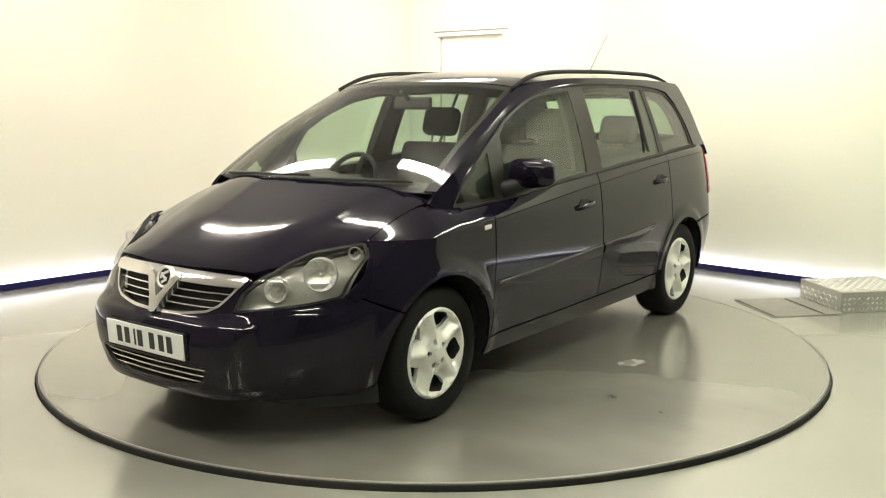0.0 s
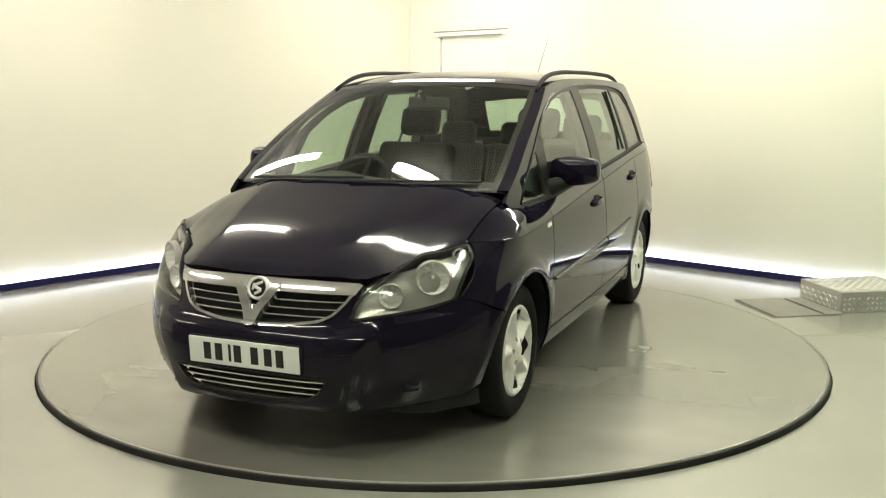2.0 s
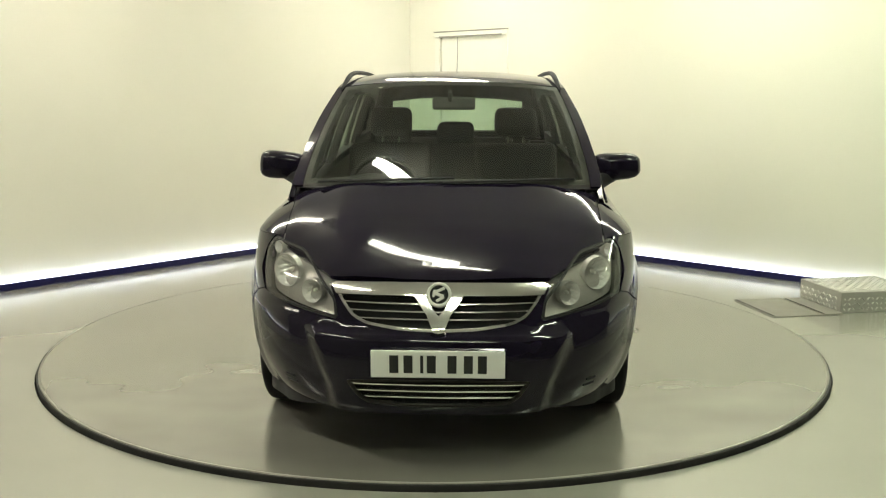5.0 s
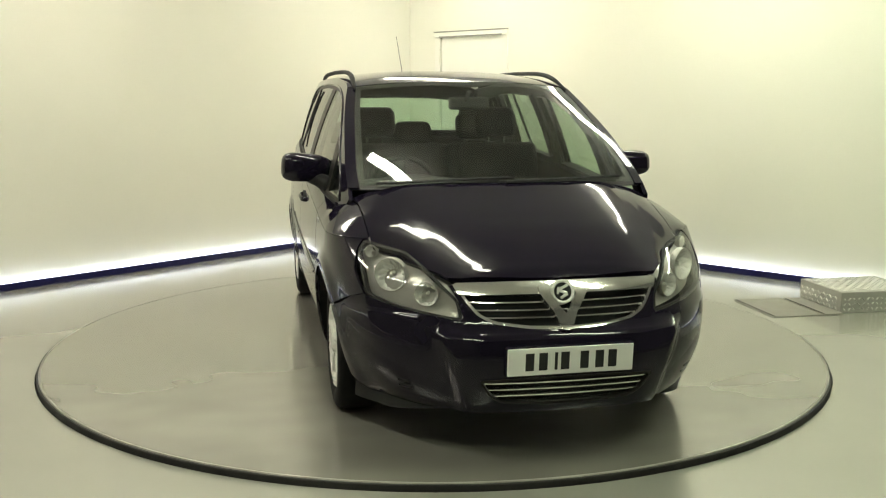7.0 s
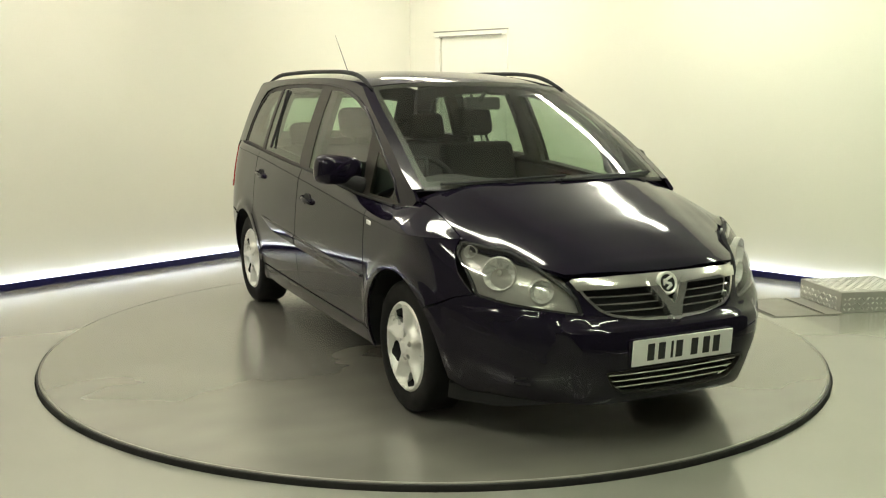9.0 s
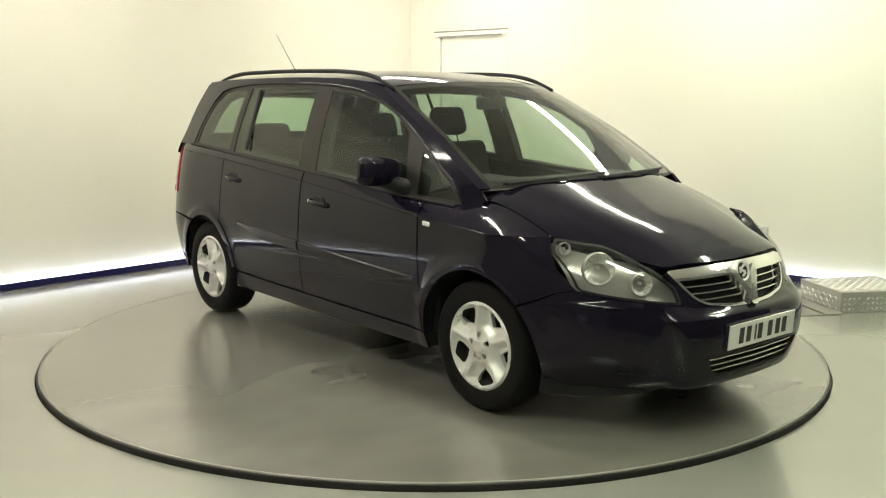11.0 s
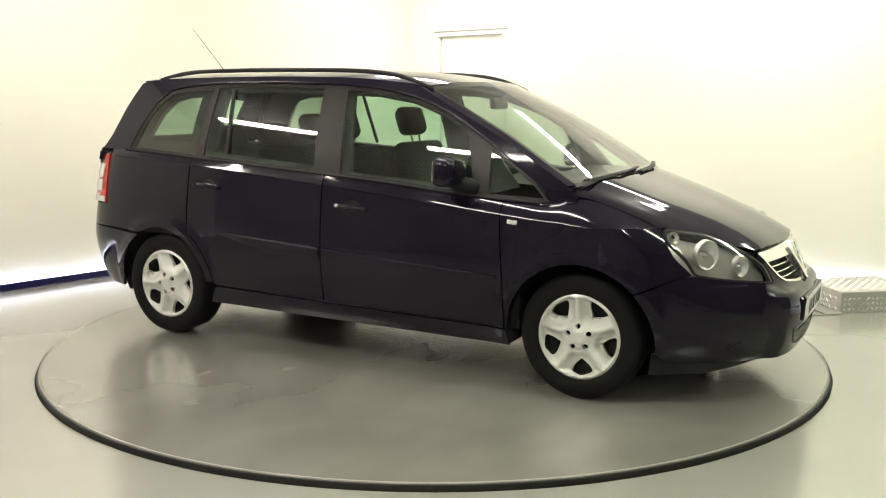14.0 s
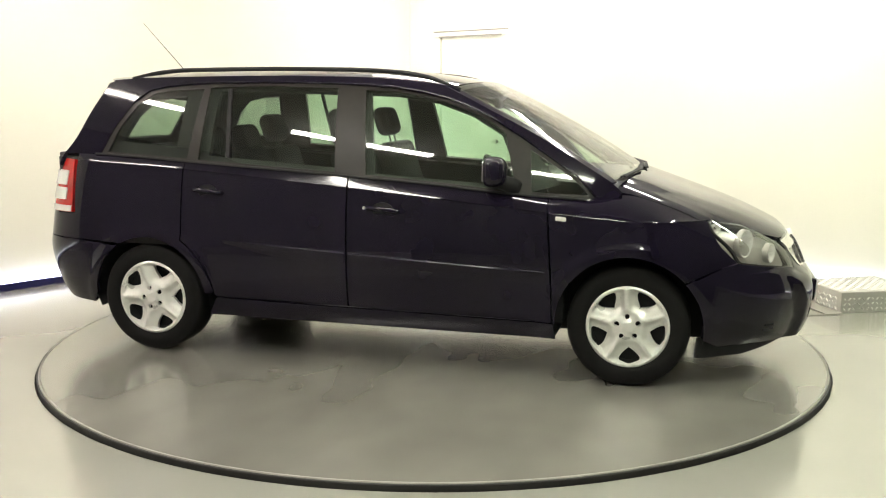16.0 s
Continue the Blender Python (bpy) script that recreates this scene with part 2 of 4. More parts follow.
def inset(poly, d):
    """Moves the outline of a polygon inwards by d."""
    P = np.array(poly)
    area = 0.5 * np.sum(P[:, 0] * np.roll(P[:, 1], -1) - np.roll(P[:, 0], -1) * P[:, 1])
    s = 1 if area > 0 else -1
    out = []
    for i in range(len(P)):
        a, b, c = P[i - 1], P[i], P[(i + 1) % len(P)]
        d1, d2 = (b - a) / (np.linalg.norm(b - a) + 1e-9), (c - b) / (np.linalg.norm(c - b) + 1e-9)
        n1, n2 = s * np.array((-d1[1], d1[0])), s * np.array((-d2[1], d2[0]))
        q = n1 + n2
        l = max(0.35, q @ q / 2)
        out.append(tuple(b + q * d / l))
    return out


def rounded(poly, r, seg=4):
    P = [np.array(p, float) for p in poly]
    out = []
    for i, b in enumerate(P):
        a, c = P[i - 1], P[(i + 1) % len(P)]
        la, lc = np.linalg.norm(a - b), np.linalg.norm(c - b)
        k = min(r, la * 0.45, lc * 0.45)
        p, q = b + (a - b) / la * k, b + (c - b) / lc * k
        out += [tuple((1 - t) ** 2 * p + 2 * t * (1 - t) * b + t * t * q) for t in (j / seg for j in range(seg + 1))]
    return out


def inside(p, poly):
    x, y = p
    r = False
    for (x0, y0), (x1, y1) in zip(poly, poly[1:] + poly[:1]):
        if (y0 > y) != (y1 > y) and x < (x1 - x0) * (y - y0) / (y1 - y0) + x0:
            r = not r
    return r


def near_edge(p, poly, d):
    P = np.array(poly)
    return np.min(np.hypot(P[:, 0] - p[0], P[:, 1] - p[1])) < d


def panel(name, outer, fn, mat, parent, holes=(), step=0.05, depth=0.012, gap=0.0, label="", hint=None, scale=(1.0, 1.0), away=None):
    """A panel with an outline and holes given on the two coordinates of the surface fn."""
    S = np.array(scale)
    loops = [resample([tuple(np.array(q) * S) for q in (inset(outer, gap) if gap else outer)], step)]
    loops += [resample([tuple(np.array(q) * S) for q in h], step) for h in holes]
    pts, edges = [], []
    for l in loops:
        i = len(pts)
        pts += l
        edges += [(i + k, i + (k + 1) % len(l)) for k in range(len(l))]
    lo, hi = np.min(loops[0], axis=0), np.max(loops[0], axis=0)
    for j, y in enumerate(np.arange(lo[1] + step * 0.5, hi[1], step)):
        for x in np.arange(lo[0] + (0.5 if j % 2 else 0.0) * step, hi[0], step):
            p = (float(x), float(y))
            if inside(p, loops[0]) and not any(inside(p, l) for l in loops[1:]) and not any(near_edge(p, l, step * 0.45) for l in loops):
                pts.append(p)
    v, _, f, *_ = delaunay_2d_cdt([Vector(p) for p in pts], edges, [], 0, 1e-7)
    mid = [tuple((v[t[0]] + v[t[1]] + v[t[2]]) / 3) for t in f]
    f = [t for t, c in zip(f, mid) if inside(c, loops[0]) and not any(inside(c, l) for l in loops[1:])]
    uv = [(p.x / S[0], p.y / S[1]) for p in v]
    return sheet(name, [fn(*p) for p in uv], [list(t) for t in f], normals_of(fn, uv, hint, away=away), mat, parent, depth, label)


def patch(name, fn, nu, nv, mat, parent, depth=0.012, label="", hint=None, u=(0.0, 1.0), v=(0.0, 1.0)):
    """A panel over a whole rectangle of the surface fn."""
    uv = [(u[0] + (u[1] - u[0]) * i / nu, v[0] + (v[1] - v[0]) * j / nv) for j in range(nv + 1) for i in range(nu + 1)]
    F = [[j * (nu + 1) + i, j * (nu + 1) + i + 1, (j + 1) * (nu + 1) + i + 1, (j + 1) * (nu + 1) + i] for j in range(nv) for i in range(nu)]
    return sheet(name, [fn(*p) for p in uv], F, normals_of(fn, uv, hint), mat, parent, depth, label)


# ---------------------------------------------------------------- the room
ROOM = pose(0, 0, 0, 0, 0, ROOM_TURN)
U0, U1, V0, V1 = -3.470, 4.75, -5.30, 3.420   # inner faces of the walls, in the room's own axes
FZ = -LIP                                     # the floor; the top of the turntable is at 0


def room_box(name, spans, mat, label, category, kind="structure", bev=0.0):
    bm = bmesh.new()
    for s in spans:
        box(bm, *s, bev=bev)
    ob = part(name, bm, mat)
    ob.matrix_world = ROOM
    return tagged(ob, label, category, kind=kind)


def build_room():
    # floor with a round pit for the turntable
    bm = bmesh.new()
    n, r = 128, DISC_R + 0.012
    inner = [bm.verts.new((r * math.cos(2 * math.pi * i / n), r * math.sin(2 * math.pi * i / n), FZ)) for i in range(n)]
    rot = ROOM.to_3x3().inverted()
    outer = []
    for i in range(n):
        a = 2 * math.pi * i / n
        c, s = math.cos(a), math.sin(a)
        k = min((U1 + 0.1) / c if c > 1e-6 else 99, (U0 - 0.1) / c if c < -1e-6 else 99, (V1 + 0.1) / s if s > 1e-6 else 99, (V0 - 0.1) / s if s < -1e-6 else 99)
        outer.append(bm.verts.new((k * c, k * s, FZ)))
    low = [bm.verts.new((v.co.x, v.co.y, FZ - 0.12)) for v in inner]
    for i in range(n):
        j = (i + 1) % n
        bm.faces.new((inner[i], outer[i], outer[j], inner[j]))
        bm.faces.new((low[i], inner[i], inner[j], low[j]))
    bm.faces.new(low)
    for cu, cv in ((U0 - 0.1, V0 - 0.1), (U1 + 0.1, V0 - 0.1), (U0 - 0.1, V1 + 0.1), (U1 + 0.1, V1 + 0.1)):
        near = sorted(outer, key=lambda v: (v.co.x - cu) ** 2 + (v.co.y - cv) ** 2)[:2]
        c = bm.verts.new((cu, cv, FZ))
        f = bm.faces.new((near[0], near[1], c))
    bmesh.ops.recalc_face_normals(bm, faces=bm.faces)
    fl = part("floor", bm, M_FLOOR)
    fl.matrix_world = ROOM
    tagged(fl, "grey painted concrete floor with a soft sheen", "floor", kind="structure")
    room_box("wall_west", [(U0 - 0.12, U0, V0, V1 + 0.12, FZ, CEIL)], M_WALL, "plain cream painted studio wall", "wall")
    # unseen walls added behind the camera; their dark tones cut reflections and fill light
    room_box("wall_south", [(U0 - 0.12, U1 + 0.12, V0 - 0.12, V0, FZ, CEIL)], M_GREYWALL, "unseen dark grey wall closing the room", "wall")
    room_box("wall_east", [(U1, U1 + 0.12, V0, V1 + 0.12, FZ, CEIL)], M_DARKWALL, "unseen charcoal wall closing the room", "wall")
    room_box("ceiling", [(U0 - 0.12, U1 + 0.12, V0 - 0.12, V1 + 0.12, CEIL, CEIL + 0.1)], M_CEIL, "plain white painted ceiling", "ceiling")


build_room()


def build_wall_north():
    """The wall with the white door near the corner."""
    d0, d1, top = -3.02, -2.19, 2.068
    room_box("wall_north", [(U0, d0, V1, V1 + 0.12, FZ, CEIL), (d1, U1, V1, V1 + 0.12, FZ, CEIL), (d0, d1, V1, V1 + 0.12, top, CEIL)],
             M_WALL, "plain cream painted studio wall with a door", "wall")
    door = thing("door_1", "closed plain cream door flush with the wall", "door", ROOM, kind="structure")
    bm = bmesh.new()
    box(bm, d0 + 0.004, d1 - 0.004, V1 + 0.012, V1 + 0.052, FZ + 0.008, top - 0.004, bev=0.002)
    part("door_leaf", bm, M_DOOR, door)
    for name, s in (("door_jamb", (d0 - 0.07, d0, V1 - 0.012, V1 - 0.0005, FZ, top)), ("door_jamb", (d1, d1 + 0.07, V1 - 0.012, V1 - 0.0005, FZ, top)),
                    ("door_head", (d0 - 0.07, d1 + 0.07, V1 - 0.026, V1 - 0.0005, top, top + 0.048))):
        bm = bmesh.new()
        box(bm, *s, bev=0.003)
        part(name, bm, M_DOOR, door)
    # dark moulding over the head; the lower strip paints the gap's shadow line
    bm = bmesh.new()
    box(bm, d0 - 0.075, d1 + 0.075, V1 - 0.034, V1 - 0.0005, top + 0.048, top + 0.060, bev=0.003)
    box(bm, d0 - 0.005, d1 + 0.005, V1 - 0.030, V1 - 0.0262, top - 0.004, top + 0.010, bev=0.001)
    part("door_head_moulding_and_shade", bm, M_FRAMEPAINT, door)
    bm = bmesh.new()
    lathe(bm, [(0, -0.06), (0.012, -0.06), (0.012, -0.012), (0.026, -0.012), (0.026, 0)], 16, Matrix.Translation((d1 - 0.07, V1 + 0.012, 1.0)))
    part("door_handle", bm, M_CHROME, door)


build_wall_north()


def build_trim():
    """A blue upstand along the foot of the two seen walls with a light strip behind it."""
    for name, s, led in (("trim_west", (U0 + 0.022, U0 + 0.034, V0, V1 - 0.036, FZ, 0.026), (U0 + 0.002, U0 + 0.016, V0 + 0.05, V1 - 0.04, -0.006, 0.010)),
                         ("trim_north", (U0 + 0.022, U1, V1 - 0.034, V1 - 0.022, FZ, 0.026), (U0 + 0.04, U1 - 0.05, V1 - 0.016, V1 - 0.002, -0.006, 0.010))):
        ob = room_box(name, [s], M_TRIM, "dark blue upstand along the foot of the wall", "trim", bev=0.002)
        strip = room_box("light_strip", [led], M_LED, "white light strip behind the blue upstand", "light strip", kind="", bev=0.002)


build_trim()


def ceiling_light(u, v, length, along, group="ceiling light fittings"):
    """A ceiling batten: white tray, glowing prismatic diffuser, end caps."""
    t = thing("ceiling_light", "white fluorescent ceiling batten, switched on", "ceiling light",
              ROOM @ pose(u, v, CEIL, 0, 0, 0 if along == "u" else 90), group)
    h = length / 2
    bm = bmesh.new()
    box(bm, -h, h, -0.07, 0.07, -0.040, -0.001, bev=0.008)
    part("tray", bm, M_FIXTURE, t)
    bm = bmesh.new()
    box(bm, -h + 0.03, h - 0.03, -0.055, 0.055, -0.080, -0.041, bev=0.012)
    part("diffuser", bm, M_TUBE_WARM if u < -1 else M_TUBE if u < 1.5 else M_TUBE_GREEN, t, "glowing white diffuser")
    for x in (-h, h - 0.028):
        bm = bmesh.new()
        box(bm, x, x + 0.028, -0.062, 0.062, -0.086, -0.041, bev=0.004)
        part("end_cap", bm, M_FIXTURE, t)


LIGHTS = [(u, v, 1.52, "u") for v in (-3.35, -0.66, 2.30) for u in (-2.12, 0.40, 2.92)]
for row in LIGHTS:
    ceiling_light(*row)


# ---------------------------------------------------------------- the turntable
def build_turntable():
    t = thing("turntable", "round grey painted floor turntable with a black rubber edge", "turntable")
    n = 160
    bm = bmesh.new()
    lathe(bm, [(0, -0.001), (0.5, -0.001), (1.0, -0.001), (1.6, -0.001), (DISC_R - 0.0195, -0.001), (DISC_R - 0.0195, -0.05)], n, pose(0, 0, 0, 90))
    bmesh.ops.recalc_face_normals(bm, faces=bm.faces)
    part("disc", bm, M_DISC, t)
    bm = bmesh.new()
    lathe(bm, [(DISC_R - 0.019, -0.03), (DISC_R - 0.019, -0.001), (DISC_R - 0.017, 0.0), (DISC_R - 0.009, 0.0), (DISC_R - 0.006, -0.003), (DISC_R - 0.006, -0.03)], n, pose(0, 0, 0, 90))
    bmesh.ops.recalc_face_normals(bm, faces=bm.faces)
    part("metal_lip", bm, M_RIMLIP, t, "thin worn metal lip")
    bm = bmesh.new()
    lathe(bm, [(DISC_R - 0.005, -0.1), (DISC_R - 0.005, -0.004), (DISC_R + 0.002, -0.005), (DISC_R + 0.004, -0.009), (DISC_R + 0.004, -0.1)], n, pose(0, 0, 0, 90))
    bmesh.ops.recalc_face_normals(bm, faces=bm.faces)
    part("edge_band", bm, M_EDGE, t, "black rubber edge")
    # pale worn patch in the paint
    rng = random.Random(4)
    bm = bmesh.new()
    a0 = radians(-28.3 - HEAD0)
    c = Vector((1.247 * math.cos(a0), 1.247 * math.sin(a0), 0.0002))
    ring = []
    for i in range(18):
        a = 2 * math.pi * i / 18
        k = 1 + rng.uniform(-0.28, 0.22)
        ring.append(bm.verts.new(c + Vector((0.085 * k * math.cos(a), 0.062 * k * math.sin(a), 0))))
    bm.faces.new(ring)
    part("worn_patch", bm, M_WORN, t, "pale worn patch")
    return t


TURNTABLE = build_turntable()


# ---------------------------------------------------------------- aluminium step and cover plates beside the turntable
def tread_bars(bm, x0, x1, y0, y1, z, pitch=0.036):
    """Raised bars in pairs of directions, as on tread plate."""
    nx, ny = int((x1 - x0) / pitch), int((y1 - y0) / pitch)
    for i in range(nx):
        for j in range(ny):
            m = Matrix.Translation((x0 + (i + 0.5) * pitch, y0 + (j + 0.5) * pitch, z)) @ pose(0, 0, 0, 0, 0, 45 if (i + j) % 2 else -45)
            a, b, h = 0.017, 0.0062, 0.005
            vs = [bm.verts.new(m @ Vector(c)) for c in ((-a, 0, 0), (0, -b, 0), (a, 0, 0), (0, b, 0), (-a * 0.6, 0, h), (a * 0.6, 0, h))]
            for f in ((0, 1, 4), (1, 5, 4), (1, 2, 5), (2, 3, 5), (3, 4, 5), (3, 0, 4)):
                bm.faces.new([vs[k] for k in f])


def build_step():
    w, d, h = 0.52, 0.62, 0.148
    st = thing("metal_step", "low aluminium tread-plate step on the floor beside the turntable", "step", ROOM @ pose(1.178, 2.79, FZ, 0, 0, -37.5))
    bm = bmesh.new()
    box(bm, 0, w, 0, d, 0.0, h, bev=0.004)
    part("step_box", bm, M_TREAD, st)
    bm = bmesh.new()
    tread_bars(bm, 0.01, w - 0.01, 0.01, d - 0.01, h)
    part("top_tread", bm, M_TREADBAR, st)
    bm = bmesh.new()
    tread_bars(bm, 0.01, w - 0.01, 0.006, h - 0.006, 0)
    bmesh.ops.transform(bm, matrix=pose(0, 0, 0, 90), verts=bm.verts)
    part("front_tread", bm, M_TREADBAR, st)
    bm = bmesh.new()
    tread_bars(bm, 0.01, d - 0.01, 0.006, h - 0.006, 0)
    bmesh.ops.transform(bm, matrix=pose(w, 0, 0, 0, 0, 90) @ pose(0, 0, 0, 90), verts=bm.verts)
    part("side_tread", bm, M_TREADBAR, st)


def build_plates():
    for name, x0, x1, y0, y1, z in (("cover_plate", 0.0, 0.56, -0.53, -0.16, 0.006), ("cover_plate", 0.04, 0.56, -0.157, -0.004, 0.010)):
        pl = thing(name, "thin scuffed metal cover plate lying on the floor", "floor plate", ROOM @ pose(1.178, 2.79, FZ, 0, 0, -37.5), "cover plates by the step")
        bm = bmesh.new()
        box(bm, x0, x1, y0, y1, 0.0, z, bev=0.002)
        part("plate", bm, M_RIMLIP, pl)
        bm = bmesh.new()
        box(bm, x0 + 0.01, x1 - 0.01, y0 + 0.004, y0 + 0.014, z, z + 0.003, bev=0.001)
        part("edge_strip", bm, M_EDGE, pl, "dark edge strip")


build_step()
build_plates()

# ---------------------------------------------------------------- the car: lines of its body (x ahead, y to its left, z up)
XC, XR0 = 1.35, -1.35                    # where the sides start to turn in towards the nose and the tail
NF, NR = 2.4, 4.2
width_z = curve((0.16, 0.795), (0.22, 0.828), (0.28, 0.850), (0.36, 0.868), (0.48, 0.884), (0.62, 0.893), (0.75, 0.889), (0.86, 0.879), (0.96, 0.866), (1.05, 0.85), (1.14, 0.832))
nose_x = curve((0.16, 2.165), (0.22, 2.222), (0.30, 2.250), (0.38, 2.266), (0.50, 2.264), (0.60, 2.226), (0.66, 2.198), (0.72, 2.160), (0.79, 2.060), (0.86, 1.930), (0.95, 1.70))
tail_x = curve((0.22, -2.07), (0.30, -2.14), (0.42, -2.19), (0.58, -2.22), (0.66, -2.205), (0.77, -2.186), (0.95, -2.15), (1.09, -2.110), (1.22, -2.02), (1.36, -1.935), (1.50, -1.855), (1.56, -1.815))
shoulder_z = curve((-2.0, 1.10), (-1.73, 1.085), (-1.02, 1.05), (-0.41, 1.005), (0.31, 0.945), (0.91, 0.888), (1.19, 0.864), (1.35, 0.855), (1.72, 0.862))
belt_z = curve((-1.95, 1.140), (-1.76, 1.138), (-1.43, 1.125), (-1.0, 1.10), (-0.23, 1.055), (0.30, 1.02), (0.73, 0.98), (1.15, 0.955))
FRONT_HUB, REAR_HUB, HUB_Z, TYRE_R = 1.3515, -1.3515, 0.310, 0.312
ARCH_F, ARCH_R = 0.368, 0.358


def flare(x, z):
    """The lips that swell round the wheel arches, and the hollow low in the doors."""
    x = min(x, 2.0)
    out = 0.0
    for hub, r0 in ((FRONT_HUB, ARCH_F), (REAR_HUB, ARCH_R)):
        r = math.hypot(x - hub, z - HUB_Z)
        out += 0.014 * math.exp(-(max(0.0, r - r0 - 0.030) / 0.036) ** 2) * (1 if r > r0 - 0.08 else 0)
    return out


def taper(x):
    """The body draws in towards the back."""
    return 1 - 0.034 * (max(0.0, -0.2 - x) / 1.7) ** 2


def side(x, z):
    """The left flank: the point at a given length and height."""
    w = width_z(z) * (1 - 0.006 * (1 - math.cos(math.pi * max(-1.35, min(1.35, x)) / 1.35)) / 2)
    if x > XC:
        k = min(1.0, (x - XC) / (nose_x(z) - XC))
        w *= max(0.0, 1 - k ** NF) ** (1 / NF)
    elif x < XR0:
        k = min(1.0, (XR0 - x) / (XR0 - tail_x(z)))
        w *= max(0.0, 1 - k ** NR) ** (1 / NR)
    return (x, w * taper(x) + flare(x, z), z)


def nose(q, z):
    """Round the front: q runs from 0 at the middle to 1 (left flank) or -1 (right flank)."""
    f = math.pi / 2 * min(1.0, abs(q))
    x = XC + (nose_x(z) - XC) * max(0.0, math.cos(f)) ** (2 / NF)
    y = width_z(z) * 0.994 * math.sin(f) ** (2 / NF)
    if abs(q) > 0.2:
        y += flare(x, z)
    ay = abs(y)
    ledge = 0.555 + 0.05 * rise((ay - 0.25) / 0.35)
    x += 0.013 * rise((ledge - z) / 0.022) * rise((x - 1.62) / 0.2)
    fold = 0.475 + 0.08 * rise((z - 0.30) / 0.28)
    x += (0.018 + 0.024 * rise((ay - 0.12) / 0.30)) * rise((fold - ay) / 0.06) * rise((0.575 - z) / 0.05)
    chin = min(1.0, max(0.0, (0.40 - z) / 0.20)) ** 1.5 * min(1.0, max(0.0, (x - 1.62) / 0.25))
    return (x, math.copysign(y * (1 - 0.06 * chin), q), z)


def q_of_x(x, z):
    return math.acos(min(1.0, ((x - XC) / (nose_x(z) - XC))) ** (NF / 2)) / (math.pi / 2)


def q_of_y(y, z):
    return math.asin(min(1.0, (y / (width_z(z) * 0.994))) ** (NF / 2)) / (math.pi / 2)


def tail(q, z):
    """Round the back, in the same way."""
    f = math.pi / 2 * min(1.0, abs(q))
    x = XR0 + (tail_x(z) - XR0) * max(0.0, math.cos(f)) ** (2 / NR)
    y = width_z(z) * 0.994 * taper(x) * math.sin(f) ** (2 / NR)
    return (x, math.copysign(y + (flare(x, z) if abs(q) > 0.2 else 0), q), z)


def tq_of_x(x, z):
    return math.acos(min(1.0, ((XR0 - x) / (XR0 - tail_x(z)))) ** (NR / 2)) / (math.pi / 2)


rear_x = curve((1.06, -1.975), (1.114, -1.955), (1.18, -1.895), (1.387, -1.775), (1.528, -1.685), (1.57, -1.655))   # back edge of the cabin's sides
plan_g = curve((-2.05, 0.876), (-1.85, 0.902), (-1.5, 0.942), (-1.0, 0.977), (-0.4, 1.0), (0.2, 1.0), (0.6, 0.988), (0.9, 0.965), (1.15, 0.935), (1.32, 0.90))


def cabin(x, z):
    """The left side of the cabin, leaning in towards the roof."""
    h = z - 1.07 + 0.06 * max(-1.8, min(1.0, x))
    return (x, plan_g(x) * (0.826 - 0.27 * h - 0.25 * h * abs(h)), z)


gutter_z = curve((-1.86, 1.535), (-1.6, 1.555), (-1.0, 1.572), (-0.4, 1.572), (0.0, 1.560), (0.25, 1.535), (0.42, 1.497))
roof_z = curve((-1.9, 1.572), (-1.5, 1.600), (-0.9, 1.622), (-0.3, 1.620), (0.1, 1.600), (0.35, 1.566), (0.52, 1.53))


def roof(u, v):
    """u from -1 to 1 across, v from 0 (top of the windscreen) to 1 (back)."""
    a = abs(u)
    xf, xe = 0.455, 0.36
    x = (xf + (xe - xf) * a ** 2) * (1 - v) + (-1.815 + 0.155 * a ** 4) * v
    ye = cabin(x, gutter_z(x))[1]
    z = roof_z(x) + (gutter_z(x) - roof_z(x)) * a ** 2.6
    return (x, u * ye, z)


pillar_x = curve((0.0, 1.245), (0.15, 1.12), (0.4, 0.885), (0.7, 0.60), (1.0, 0.36))
pillar_z = curve((0.0, 1.035), (0.15, 1.112), (0.4, 1.252), (0.7, 1.394), (1.0, 1.512))


def pillar_edge(v):
    """The front edge of the cabin's side, up the windscreen pillar."""
    x, z = pillar_x(v), pillar_z(v)
    return cabin(x, z)


screen_x = curve((0.0, 1.385), (0.25, 1.155), (0.5, 0.925), (0.75, 0.69), (1.0, 0.455))
screen_z = curve((0.0, 1.045), (0.25, 1.192), (0.5, 1.325), (0.75, 1.447), (1.0, 1.553))


def screen(u, v):
    """The windscreen's surface, out to the pillar edges at u = -1 and 1."""
    e, a = pillar_edge(v), abs(u)
    x = screen_x(v) + (e[0] - screen_x(v)) * a ** 2.3
    z = screen_z(v) + (e[2] - screen_z(v)) * a ** 2.6
    return (x, u * e[1], z)


hood_z = curve((1.20, 1.105), (1.35, 1.064), (1.5, 1.013), (1.7, 0.945), (1.84, 0.896), (1.96, 0.847), (2.06, 0.800), (2.12, 0.767), (2.155, 0.738))
hood_k = curve((1.20, 0.088), (1.35, 0.084), (1.5, 0.080), (1.66, 0.092), (1.8, 0.128), (1.95, 0.180), (2.12, 0.234))


def rise(t):
    t = min(1.0, max(0.0, t))
    return t * t * (3 - 2 * t)


def hood(x, y):
    """The bonnet: a nearly flat middle between two folds that draw together towards the grille."""
    fold = 0.50 - 0.22 * (x - 1.3)
    return (x, y, hood_z(x) - hood_k(x) * (abs(y) / 0.70) ** 3.7 - 0.006 * rise((abs(y) - fold) / 0.11) * rise((2.12 - x) / 0.3) * rise((0.70 - abs(y)) / 0.12))


